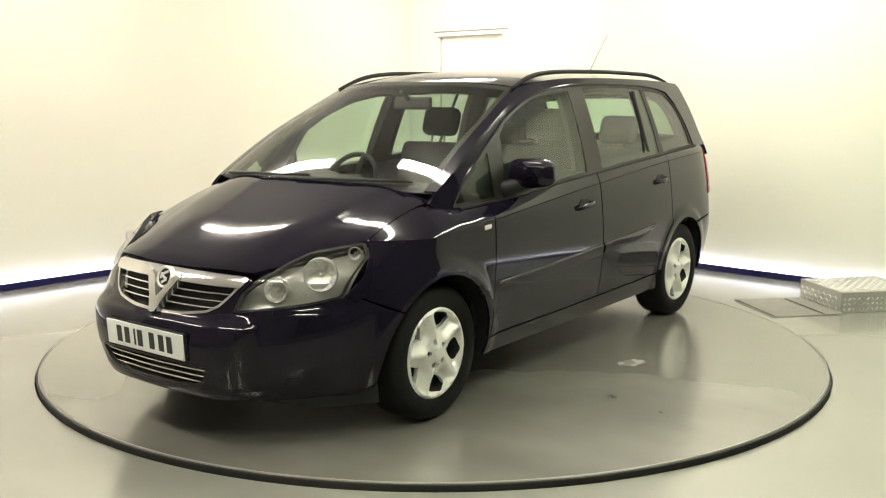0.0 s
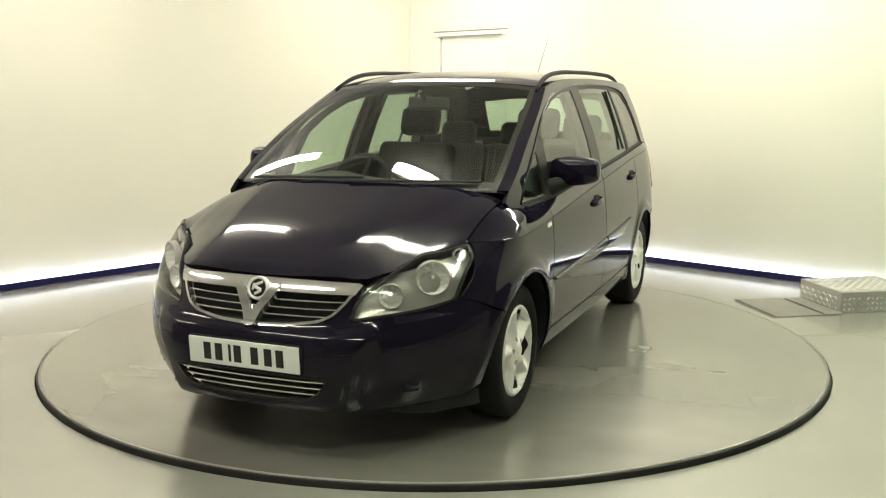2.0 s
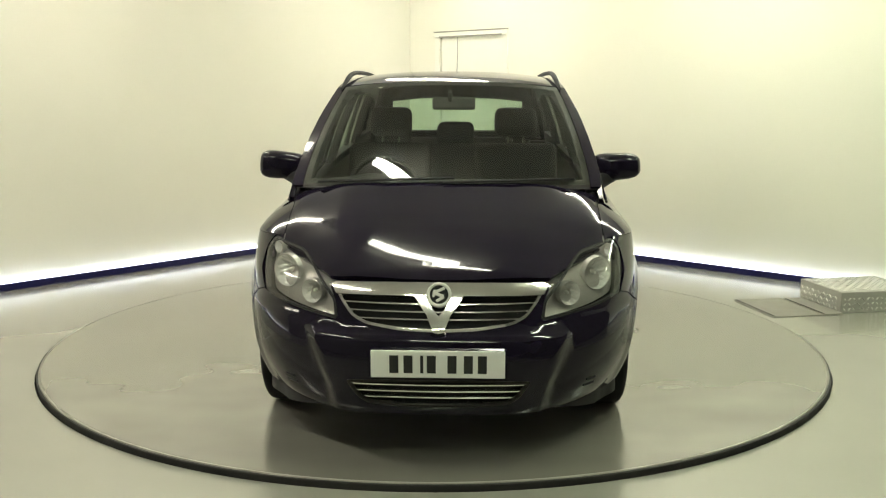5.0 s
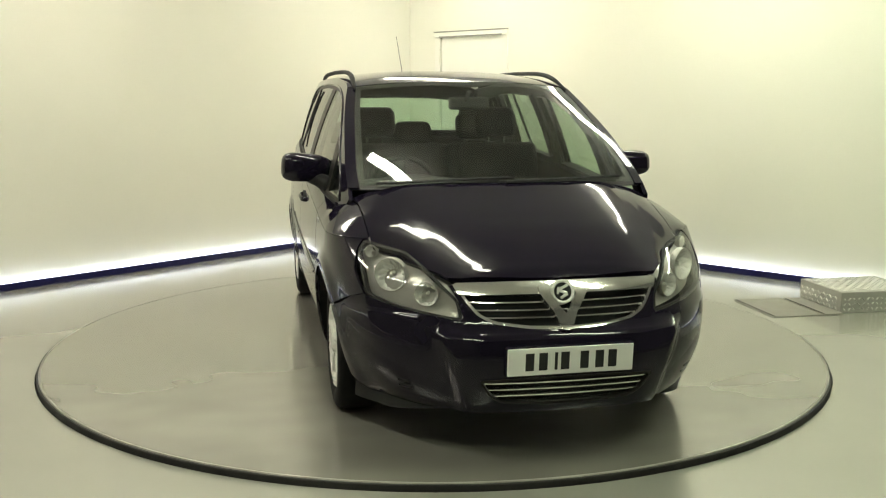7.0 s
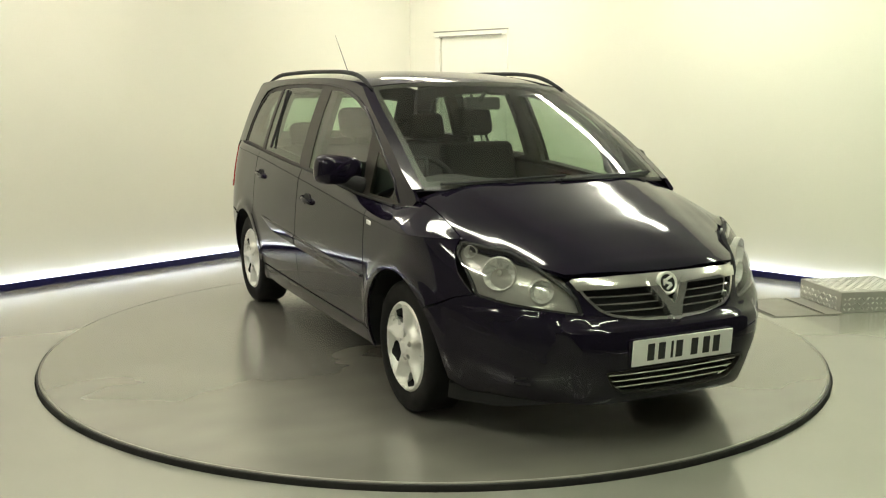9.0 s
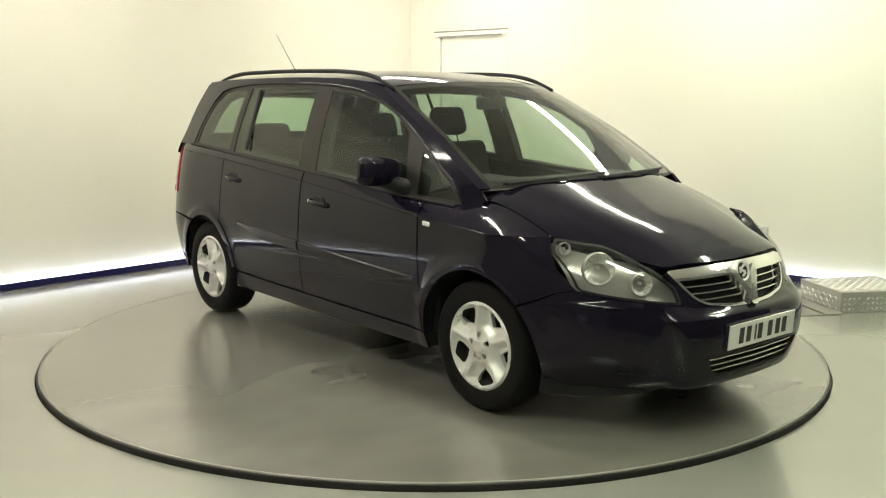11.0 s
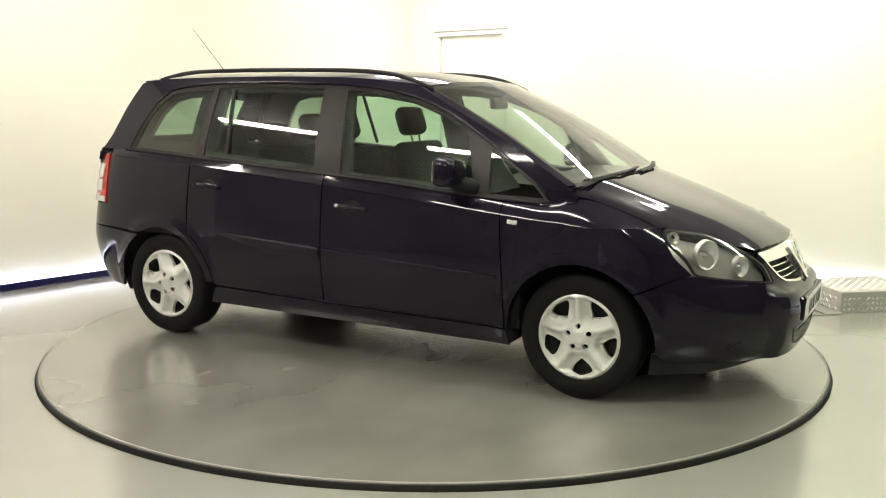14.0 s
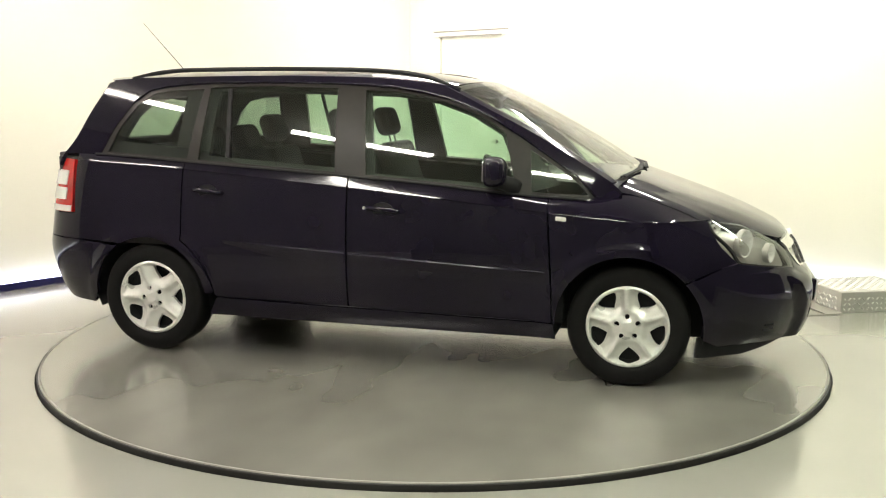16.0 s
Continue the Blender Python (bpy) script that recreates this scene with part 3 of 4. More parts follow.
hood_edge = curve((1.24, 0.735), (1.34, 0.722), (1.5, 0.715), (1.65, 0.712), (1.735, 0.712))


def fender_top(x, v):
    """From the shoulder line (v = 0) up to the edge of the bonnet or the foot of the side glass (v = 1)."""
    p0 = np.array(side(x, shoulder_z(x)))
    xm = min(x, 1.13)
    low = np.array(cabin(x, belt_z(xm) - 0.012))
    ye = hood_edge(max(1.24, x))
    high = np.array(hood(max(1.24, x), ye)) * (0, 1, 1) + (x, 0, 0)
    k = rise((x - 1.10) / 0.30)
    p2 = low * (1 - k) + high * k
    dz = p2[2] - p0[2]
    y1 = p0[1] - 0.006 - 0.14 * min(0.09, dz)
    slope = 3.7 * hood_k(x) / 0.70
    low_z, high_z = p0[2] + 0.62 * dz, min(p2[2] - slope * max(0.0, y1 - p2[1]), p0[2] + 0.052)
    p1 = np.array((x, y1, low_z * (1 - k) + high_z * k))
    q = (1 - v) ** 2 * p0 + 2 * v * (1 - v) * p1 + v * v * p2
    return (x, float(q[1]), float(q[2]))


def mirrored(fn, s):
    return fn if s > 0 else (lambda a, b: (lambda p: (p[0], -p[1], p[2]))(fn(a, b)))


def arc(hub, r, a0, a1, n=14):
    return [(hub + r * math.cos(radians(a0 + (a1 - a0) * i / n)), HUB_Z + r * math.sin(radians(a0 + (a1 - a0) * i / n))) for i in range(n + 1)]


def line_on(f, x0, x1, n=8):
    return [(x0 + (x1 - x0) * i / n, f(x0 + (x1 - x0) * i / n)) for i in range(n + 1)]


CAR = thing("car", "dark navy blue people carrier with silver wheel covers on a turntable", "car")


DOORS = {}


def build_flanks():
    for s in (1, -1):
        fl, cb, ft = mirrored(side, s), mirrored(cabin, s), mirrored(fender_top, s)
        door = panel("front_door", [(-0.138, 0.335), *line_on(shoulder_z, -0.138, 0.935), (0.945, 0.75), (0.965, 0.45), (0.968, 0.315)], fl, M_PAINT, CAR, gap=0.003)
        patch("upper_door_skin", ft, 22, 5, M_PAINT, door, u=(-0.135, 0.932), v=(0.0, 1.0))
        back = panel("rear_door", [(-0.925, 0.345), (-0.142, 0.335), *line_on(shoulder_z, -0.142, -1.122), (-1.128, 0.80), *arc(REAR_HUB, ARCH_R + 0.055, 58, 6)], fl, M_PAINT, CAR, gap=0.003, step=0.028)
        patch("upper_door_skin", ft, 20, 5, M_PAINT, back, u=(-1.119, -0.145))
        DOORS[("front", s)], DOORS[("rear", s)] = door, back
        for owner, x0, x1 in ((door, -0.128, 0.925), (back, -0.865, -0.152)):
            def strip(u, v):
                x = x0 + (x1 - x0) * u
                h = 0.062 * (1 - 0.75 * rise((-x - 0.55) / 0.4)) * (1 - 0.75 * rise((x - 0.60) / 0.35))
                z = 0.6325 - 0.052 * x - h * v
                return (x, side(x, z)[1] + 0.004 + 0.0105 * rise(v / 0.16) * (1 - v) ** 0.8, z)
            patch("door_moulding", mirrored(strip, s), 24, 12, M_PAINT, owner, depth=0.004, hint=0.62)
        quarter = panel("rear_wing", [*line_on(shoulder_z, -1.126, -1.80), (-1.838, 1.09), (-1.845, 0.95), (-1.842, 0.785), (-2.02, 0.780), (-2.02, 0.638), (-1.80, 0.638), *arc(REAR_HUB, ARCH_R, 118, 8), *arc(REAR_HUB, ARCH_R + 0.052, 8, 58), (-1.132, 0.80)],
                        fl, M_PAINT, CAR, gap=0.002, step=0.021)
        patch("upper_wing_skin", ft, 16, 5, M_PAINT, quarter, u=(-1.835, -1.123))
        wing = panel("front_wing", [(0.973, 0.315), (0.970, 0.45), (0.950, 0.75), *line_on(shoulder_z, 0.940, 1.715), (1.735, 0.815), (1.79, 0.735), (1.875, 0.652), (1.80, 0.632),
                                    *arc(FRONT_HUB, ARCH_F, 42, 180)], fl, M_PAINT, CAR, gap=0.002, step=0.021)
        patch("wing_top", ft, 44, 10, M_PAINT, wing, depth=0.003, u=(0.938, 1.73))
        panel("sill", [(-0.985, 0.235), (0.985, 0.225), (0.975, 0.309), (-0.93, 0.338)], fl, M_PAINT, CAR)


def arch_lining(hub, s):
    bm = bmesh.new()
    r = ARCH_F if hub > 0 else ARCH_R
    n = 20
    ring = []
    for k in range(n + 1):
        a = radians(-12 + 204 * k / n)
        x, z = hub + (r + 0.012) * math.cos(a), HUB_Z + (r + 0.012) * math.sin(a)
        yo = min(0.872, side(x, max(0.2, z))[1] - 0.012)
        ring.append((bm.verts.new((x, s * yo, z)), bm.verts.new((x, s * 0.52, z))))
    for a, b in zip(ring, ring[1:]):
        bm.faces.new((a[0], a[1], b[1], b[0]))
    bm.faces.new([p[1] for p in ring])
    part("wheel_arch_lining", bm, M_BLACK, CAR)


def build_glasshouse():
    """Cabin sides with their window openings, dark pillars, panes and seals."""
    dlo_top = curve((-1.52, 1.435), (-1.40, 1.475), (-1.18, 1.505), (-0.73, 1.518), (-0.25, 1.512), (0.07, 1.490), (0.35, 1.437), (0.57, 1.355), (0.66, 1.31))
    bz = lambda x: belt_z(x) + 0.006
    quarter = [(-1.640, bz(-1.64)), *line_on(bz, -1.58, -1.115, 4), (-1.062, 1.500), (-1.25, 1.494), (-1.38, 1.473), (-1.48, 1.405), (-1.575, 1.28)]
    reardoor = [*line_on(bz, -1.046, -0.222, 6), (-0.256, 1.506), (-0.6, 1.517), (-0.85, 1.515), (-1.022, 1.507)]
    frontdoor = [*line_on(bz, -0.045, 0.770, 6), (0.735, 1.10), (0.690, 1.275), *[(x, dlo_top(x)) for x in (0.62, 0.50, 0.35, 0.2, 0.07)], (-0.095, 1.497)]
    corner = [(0.845, bz(0.85) + 0.004), (1.135, bz(1.13) + 0.008), (1.06, 1.045), (0.925, 1.135), (0.825, 1.195)]
    dlo = [(-1.685, bz(-1.685) - 0.008), *line_on(lambda x: bz(x) - 0.012, -1.58, 1.10, 14), (1.165, bz(1.15) - 0.004), (1.07, 1.058), (0.93, 1.152), (0.78, 1.25),
           *[(x, dlo_top(x) + 0.014) for x in (0.64, 0.55, 0.45, 0.35, 0.2, 0.07, -0.1, -0.25, -0.5, -0.73, -1.0, -1.18, -1.3)], (-1.405, 1.487), (-1.505, 1.415), (-1.605, 1.282)]
    pill = [pillar_edge(k / 10) for k in range(11)]
    rear_edge = [(rear_x(z), z) for z in (1.535, 1.46, 1.387, 1.30, 1.22, 1.16, 1.13)]
    side_outline = [(p[0], p[2]) for p in pill] + [(x, gutter_z(x)) for x in (0.25, 0.1, -0.1, -0.4, -0.7, -1.0, -1.3, -1.5, -1.62)] + rear_edge + \
        line_on(lambda x: belt_z(x) - 0.012 - 0.035 * min(1.0, max(0.0, (x - 0.85) / 0.1)), -1.92, 1.15, 22) + [(1.26, 0.94), (1.30, 0.985)]
    for s in (1, -1):
        cb = mirrored(cabin, s)
        inner = mirrored(lambda x, z: (x, cabin(x, z)[1] - 0.006, z), s)
        glassy = mirrored(lambda x, z: (x, cabin(x, z)[1] - 0.010, z), s)
        panel("cabin_side", side_outline, cb, M_PAINT, CAR, holes=[dlo], step=0.04, depth=0.02)
        frame = panel("window_surround", inset(dlo, -0.002), inner, M_GLOSSBLACK, CAR, holes=[quarter, reardoor, frontdoor, corner], step=0.04, depth=0.018, label="dark window surround and pillars")
        for nm, poly in (("rear_quarter_window", quarter), ("rear_door_window", reardoor), ("front_door_window", frontdoor), ("corner_window", corner)):
            owner = DOORS[("front", s)] if nm == "front_door_window" else DOORS[("rear", s)] if nm == "rear_door_window" else CAR
            # quarter and rear door panes take the tints with cabin shade in them
            pane = panel(nm, inset(poly, -0.004), glassy, M_GLASS_CABIN_SHADE if nm == "rear_quarter_window" else M_GLASS_REAR_SHADE if nm == "rear_door_window" else M_GLASS, owner, depth=0.0, step=0.06, label="green-tinted side window")
            pane.visible_shadow = False
        bm = bmesh.new()
        box(bm, -0.012, 0.012, -0.006, 0.006, -0.20, 0.20, bev=0.003, m=Matrix.Translation((-0.876, s * (cabin(-0.87, 1.31)[1] - 0.006), 1.312)) @ pose(0, 0, 0, s * 20.5, -6.0, 0))
        part("window_bar", bm, M_BLACK, CAR)
        # body-coloured bead along the head of the windows
        bm = bmesh.new()
        head = [(1.165, bz(1.15) + 0.004), (1.07, 1.066), (0.93, 1.160), (0.78, 1.258)] + [(x, dlo_top(x) + 0.022) for x in (0.64, 0.55, 0.45, 0.35, 0.2, 0.07, -0.1, -0.25, -0.5, -0.73, -1.0, -1.18, -1.3)] + [(-1.405, 1.494), (-1.505, 1.422)]
        tube(bm, [(x, s * (cabin(x, z)[1] + 0.001), z) for x, z in head], 0.0055, 8)
        part("window_bead", bm, M_PAINT, CAR, smooth=True)
        # waist seal
        bm = bmesh.new()
        tube(bm, [(x, s * (cabin(x, belt_z(x) - 0.006)[1] + 0.004), belt_z(x) - 0.008) for x in np.linspace(-1.72, 1.12, 30)], 0.0065, 6)
        part("waist_seal", bm, M_BLACK, CAR)


def build_top():
    patch("roof", roof, 28, 30, M_PAINT, CAR, u=(-1, 1), hint=1.2)
    ws = patch("windscreen", screen, 24, 20, M_SCREEN, CAR, depth=0.0, u=(-0.925, 0.925), v=(0.015, 0.985), label="clear windscreen")
    ws.visible_shadow = False
    for s in (1, -1):
        patch("windscreen_pillar", lambda u, v: screen(s * u, v), 4, 22, M_PAINT, CAR, u=(0.93, 1.0), v=(0.0, 1.0))
        low = lambda u, v: tuple(np.array(screen(s * u, v)) - np.array((0.004, 0, 0.005)))
        patch("screen_band", low, 4, 20, M_GLOSSBLACK, CAR, depth=0.0, u=(0.885, 0.935), v=(0.0, 1.0))
    low = lambda u, v: tuple(np.array(screen(u, v)) - np.array((0.004, 0, 0.005)))
    patch("screen_band", low, 24, 3, M_GLOSSBLACK, CAR, depth=0.0, u=(-0.93, 0.93), v=(0.945, 0.99))
    patch("screen_band", low, 24, 3, M_GLOSSBLACK, CAR, depth=0.0, u=(-0.93, 0.93), v=(0.0, 0.06))
    # bonnet
    out = [(2.150, 0.0), (2.146, 0.15), (2.132, 0.28), (2.108, 0.40), (2.085, 0.448), (2.01, 0.505), (1.93, 0.565), (1.84, 0.635), (1.745, 0.704),
           (1.65, 0.709), (1.5, 0.712), (1.34, 0.718), (1.262, 0.730), (1.285, 0.62), (1.33, 0.45), (1.36, 0.25), (1.372, 0.0)]
    panel("bonnet", out + [(x, -y) for x, y in out[-2:0:-1]], hood, M_PAINT, CAR, step=0.027, depth=0.02, gap=0.002, hint=0.2)
    # scuttle between bonnet and windscreen
    bm = bmesh.new()
    n = 20
    rows = []
    for i in range(n + 1):
        y = -0.72 + 1.44 * i / n
        k = abs(y) / 0.72
        xa, xb = 1.372 - 0.11 * k ** 2.2, 1.30 - 0.12 * k ** 2.2
        rows.append([bm.verts.new((xa, y, hood(xa, y)[2] - 0.006)), bm.verts.new((xa - 0.02, y, hood(xa, y)[2] - 0.03)), bm.verts.new((xb, y, hood(xa, y)[2] - 0.02))])
    for a, b in zip(rows, rows[1:]):
        for j in range(2):
            bm.faces.new((a[j], a[j + 1], b[j + 1], b[j]))
    part("scuttle", bm, M_BLACK, CAR)
    # roof rails
    for s in (1, -1):
        bm = bmesh.new()
        path = []
        for i in range(41):
            v = i / 40
            x = 0.42 - 1.98 * v
            lift = 0.032 * math.sin(math.pi / 2 * min(1.0, 5.0 * min(v, 1 - v)))
            path.append((x, s * (cabin(x, gutter_z(x))[1] - 0.035), gutter_z(x) + 0.006 + lift))
        tube(bm, path, lambda t: 0.007 + 0.008 * min(1.0, 12 * min(t, 1 - t)), 10, 0.85)
        part("roof_rail", bm, M_BLACK, CAR, "black roof rail", smooth=True)
    bm = bmesh.new()
    tube(bm, [(-1.540, 0.0, 1.595), (-1.562, 0.0, 1.622), (-1.848, 0.0, 1.923)], lambda t: 0.0042 - 0.0030 * t, 8)
    lathe(bm, [(0.026, 0), (0.022, 0.012), (0.008, 0.022)], 12, Matrix.Translation((-1.540, 0, 1.590)) @ pose(0, 0, 0, 90) )
    part("aerial", bm, M_BLACK, CAR)


def build_tail():
    def gate(y, z):
        edge = rear_x(max(1.06, z))
        a = min(1.0, abs(y) / cabin(edge, z)[1])
        return (tail_x(z) + (edge - tail_x(z)) * a ** 4, y, z)
    glassy = lambda y, z: (gate(y, z)[0] + 0.004, y, z)
    win = [(-0.53, 1.185), (0.53, 1.185), (0.52, 1.43), (0.3, 1.452), (0.0, 1.458), (-0.3, 1.452), (-0.52, 1.43)]
    half = [(cabin(rear_x(z), z)[1] - 0.004, z) for z in (1.06, 1.14, 1.22, 1.32, 1.42, 1.50)] + [(0.56, 1.538), (0.3, 1.555)]
    outl = [(-y, z) for y, z in half] + [(0.0, 1.560)] + half[::-1]
    panel("tailgate", outl, gate, M_PAINT, CAR, holes=[win], step=0.05, depth=0.02)
    p = panel("rear_window", inset(win, -0.006), glassy, M_GLASS, CAR, step=0.08, depth=0.0, label="green-tinted rear window")
    p.visible_shadow = False
    for s in (1, -1):
        tl = mirrored(tail, s)
        q0, q1 = lambda z: tq_of_x(-1.842, z), lambda z: tq_of_x(-2.03, z)
        lamp = [(q0(z) - 0.008, z) for z in (0.79, 0.9, 1.0, 1.095)] + [(q1(z), z) for z in (1.095, 1.0, 0.9, 0.79)]
        tail_lamp = panel("tail_lamp", lamp, mirrored(lambda q, z: tuple(np.array(tail(q, z)) * (1.004, 1.006, 1)), s), M_RED, CAR, scale=(1.3, 1.0), step=0.03, depth=0.02, label="red and clear wrap-round tail lamp")
        lens = lambda z0, z1: [(q0((z0 + z1) / 2) - 0.055, z0), (q0((z0 + z1) / 2) - 0.055, z1), (q1((z0 + z1) / 2) + 0.02, z1), (q1((z0 + z1) / 2) + 0.02, z0)]
        out = mirrored(lambda q, z: tuple(np.array(tail(q, z)) * (1.007, 1.011, 1)), s)
        for z0, z1 in ((0.945, 1.03), (0.86, 0.93)):
            panel("clear_lens", rounded(lens(z0, z1), 0.012), out, M_CLEAR, tail_lamp, scale=(1.3, 1.0), step=0.03, depth=0.008)
        panel("clear_lens", [(q0(0.8) - 0.012, 0.793), (q0(0.8) - 0.012, 0.828), (q1(0.8) + 0.005, 0.828), (q1(0.8) + 0.005, 0.793)], out, M_CLEAR, tail_lamp, scale=(1.3, 1.0), step=0.03, depth=0.008)
    lower = [(-0.80, 0.64), (0.80, 0.64), (0.80, 0.785), (0.60, 0.785), (0.60, 1.095), (-0.60, 1.095), (-0.60, 0.785), (-0.80, 0.785)]
    lq = [(math.copysign(math.asin(min(1, abs(y) / 0.88) ** (NR / 2)) / (math.pi / 2), y), z) for y, z in lower]
    panel("tailgate_lower", lq, tail, M_PAINT, CAR, scale=(1.3, 1.0), step=0.05, depth=0.02)
    # bumper
    qa = tq_of_x(-1.80, 0.6)
    arcq = [(tq_of_x(x, z), z) for x, z in arc(REAR_HUB, ARCH_R, 178, 122, 8)]
    left = [(qa * 0.9, 0.625), (0.6, 0.632), (0.0, 0.635)]
    top_l = [(tq_of_x(-1.80, 0.632), 0.632), (0.5, 0.635)]
    outl = [(0.0, 0.27), (0.5, 0.265), (tq_of_x(-1.74, 0.25), 0.26)] + arcq + top_l
    outl = outl + [(-q, z) for q, z in outl[::-1] if q > 1e-6]
    panel("rear_bumper", outl, tail, M_PAINT, CAR, scale=(1.3, 1.0), step=0.035, depth=0.02)


def build_front():
    C = (0.415, 0.592)                         # inner tip of the headlamp: y and z
    lamp_low = [(q_of_y(C[0], C[1]), C[1]), (q_of_y(0.52, 0.607), 0.607), (q_of_y(0.66, 0.628), 0.628), (q_of_x(1.885, 0.652), 0.652)]
    lamp_back = [(q_of_x(1.80, 0.733), 0.733), (q_of_x(1.745, 0.81), 0.81), (q_of_x(1.728, 0.853), 0.853)]
    lamp_top = [(q_of_x(1.80, 0.846), 0.846), (q_of_x(1.885, 0.822), 0.822), (q_of_y(0.535, 0.778), 0.778), (q_of_y(0.462, 0.722), 0.722), (q_of_y(0.425, 0.66), 0.66)]
    lamp = rounded(lamp_low[:1] + lamp_low[2:] + lamp_back[1:] + lamp_top[1:3] + lamp_top[4:], 0.018, 4)
    # bumper outline on the left half, from the bottom middle round to the top middle
    arcq = [(q_of_x(x, z), z) for x, z in arc(FRONT_HUB, ARCH_F, -8, 41, 8)]
    half = [(0.0, 0.225), (0.25, 0.222), (0.5, 0.205), (q_of_x(1.80, 0.2), 0.195)] + arcq + [(q_of_x(1.80, 0.630), 0.630), (q_of_x(1.874, 0.650), 0.650)] + \
        [(q, z - 0.005) for q, z in lamp_low[2::-1]] + [(q_of_y(0.405, 0.60), 0.60), (q_of_y(0.418, 0.66), 0.66), (q_of_y(0.447, 0.715), 0.715), (q_of_y(0.40, 0.735), 0.735), (q_of_y(0.2, 0.742), 0.742), (0.0, 0.744)]
    outl = half + [(-q, z) for q, z in half[::-1] if q > 1e-6]
    sym = lambda pts: pts + [(-y, z) for y, z in pts[::-1] if y > 1e-6]
    onq = lambda pts: [(math.copysign(q_of_y(abs(y), z), y), z) for y, z in pts]
    upper = sym([(0.0, 0.562), (0.15, 0.567), (0.29, 0.585), (0.345, 0.612), (0.385, 0.66), (0.423, 0.722), (0.2, 0.728), (0.0, 0.729)])
    lower = sym([(0.0, 0.262), (0.16, 0.263), (0.285, 0.272), (0.325, 0.300), (0.362, 0.366), (0.2, 0.373), (0.0, 0.375)])
    panel("front_bumper", outl, nose, M_PAINT, CAR, holes=[onq(upper), onq(lower)], scale=(1.3, 1.0), step=0.026, depth=0.025)
    at = lambda d: (lambda q, z: (nose(q, z)[0] - d, nose(q, z)[1] * (1 - d * 0.4), z))
    # upper grille: dark back, chrome surround, slats, broad top bar and badge
    g = panel("grille_back", onq(inset(upper, -0.012)), at(0.045), M_BLACK, CAR, scale=(1.3, 1.0), step=0.05, depth=0.0)
    ring = lambda d: onq(rounded(inset(upper, d), 0.02, 3))
    panel("grille_surround", ring(-0.006), at(-0.004), M_CHROME, g, holes=[ring(0.005)], scale=(1.3, 1.0), step=0.03, depth=0.03, label="chrome grille surround")
    bar = sym([(0.0, 0.690), (0.2, 0.689), (0.415, 0.686), (0.435, 0.724), (0.2, 0.732), (0.0, 0.733)])
    panel("grille_top_bar", onq(bar), at(-0.010), M_CHROME, g, scale=(1.3, 1.0), step=0.03, depth=0.03, label="broad chrome bar")
    for z, w in ((0.655, 0.395), (0.626, 0.365), (0.598, 0.325)):
        sl = sym([(0.0, z - 0.0026), (w * 0.6, z - 0.0026), (w, z - 0.0022), (w, z + 0.0022), (w * 0.6, z + 0.0026), (0.0, z + 0.0026)])
        panel("grille_slat", onq(sl), at(0.012), M_CHROME, g, scale=(1.3, 1.0), step=0.05, depth=0.02)
    vee = sym([(0.0, 0.556), (0.020, 0.560), (0.046, 0.620), (0.098, 0.694), (0.098, 0.722), (0.058, 0.700), (0.0, 0.618)])
    panel("grille_vee", onq(vee), at(-0.022), M_CHROME, g, scale=(1.3, 1.0), step=0.02, depth=0.035, label="chrome V in the grille")
    bm = bmesh.new()
    lathe(bm, [(0.0, 0.004), (0.038, 0.004), (0.041, 0.010), (0.048, 0.010), (0.050, 0.0), (0.050, -0.03)], 32, Matrix.Translation((2.186, 0, 0.693)) @ pose(0, 0, 0, 0, 0, -90) @ pose(0, 0, 0, 18))
    part("badge_ring", bm, M_SILVER, g, "round chrome badge", smooth=True)
    bm = bmesh.new()
    lathe(bm, [(0.0, 0.0055), (0.037, 0.0052)], 24, Matrix.Translation((2.186, 0, 0.693)) @ pose(0, 0, 0, 0, 0, -90) @ pose(0, 0, 0, 18))
    part("badge_field", bm, M_BLACK, g)
    bm = bmesh.new()
    for ang, w, h, dx, dz in ((25, 0.040, 0.012, -0.004, 0.018), (-20, 0.046, 0.013, 0.003, 0.0), (30, 0.036, 0.012, -0.004, -0.018), (80, 0.03, 0.010, 0.02, 0.004)):
        box(bm, -w / 2, w / 2, 0.005, 0.011, -h / 2, h / 2, bev=0.003, m=Matrix.Translation((2.186, 0, 0.693)) @ pose(0, 0, 0, 0, 0, -90) @ pose(0, 0, 0, 18) @ pose(dx, 0, dz, 0, ang, 0))
    part("badge_emblem", bm, M_SILVER, g)
    # lower grille
    lg = panel("lower_grille_back", onq(inset(lower, -0.012)), at(0.05), M_BLACK, CAR, scale=(1.3, 1.0), step=0.05, depth=0.0)
    ring = lambda d: onq(rounded(inset(lower, d), 0.015, 3))
    panel("lower_grille_surround", ring(-0.002), at(-0.003), M_GLOSSBLACK, lg, holes=[ring(0.006)], scale=(1.3, 1.0), step=0.03, depth=0.02)
    for z, w in ((0.352, 0.345), (0.325, 0.330), (0.298, 0.312), (0.270, 0.265)):
        sl = sym([(0.0, z - 0.003), (w * 0.6, z - 0.003), (w, z - 0.0025), (w, z + 0.0025), (w * 0.6, z + 0.003), (0.0, z + 0.003)])
        panel("grille_slat", onq(sl), at(0.006), M_CHROME, lg, scale=(1.3, 1.0), step=0.05, depth=0.02)
    # number plate with plain bars in place of its characters
    bm = bmesh.new()
    box(bm, -0.26, 0.26, -0.004, 0.004, -0.0555, 0.0555, bev=0.003)
    pl = part("number_plate", bm, M_WHITE, CAR, "white front number plate with black characters")
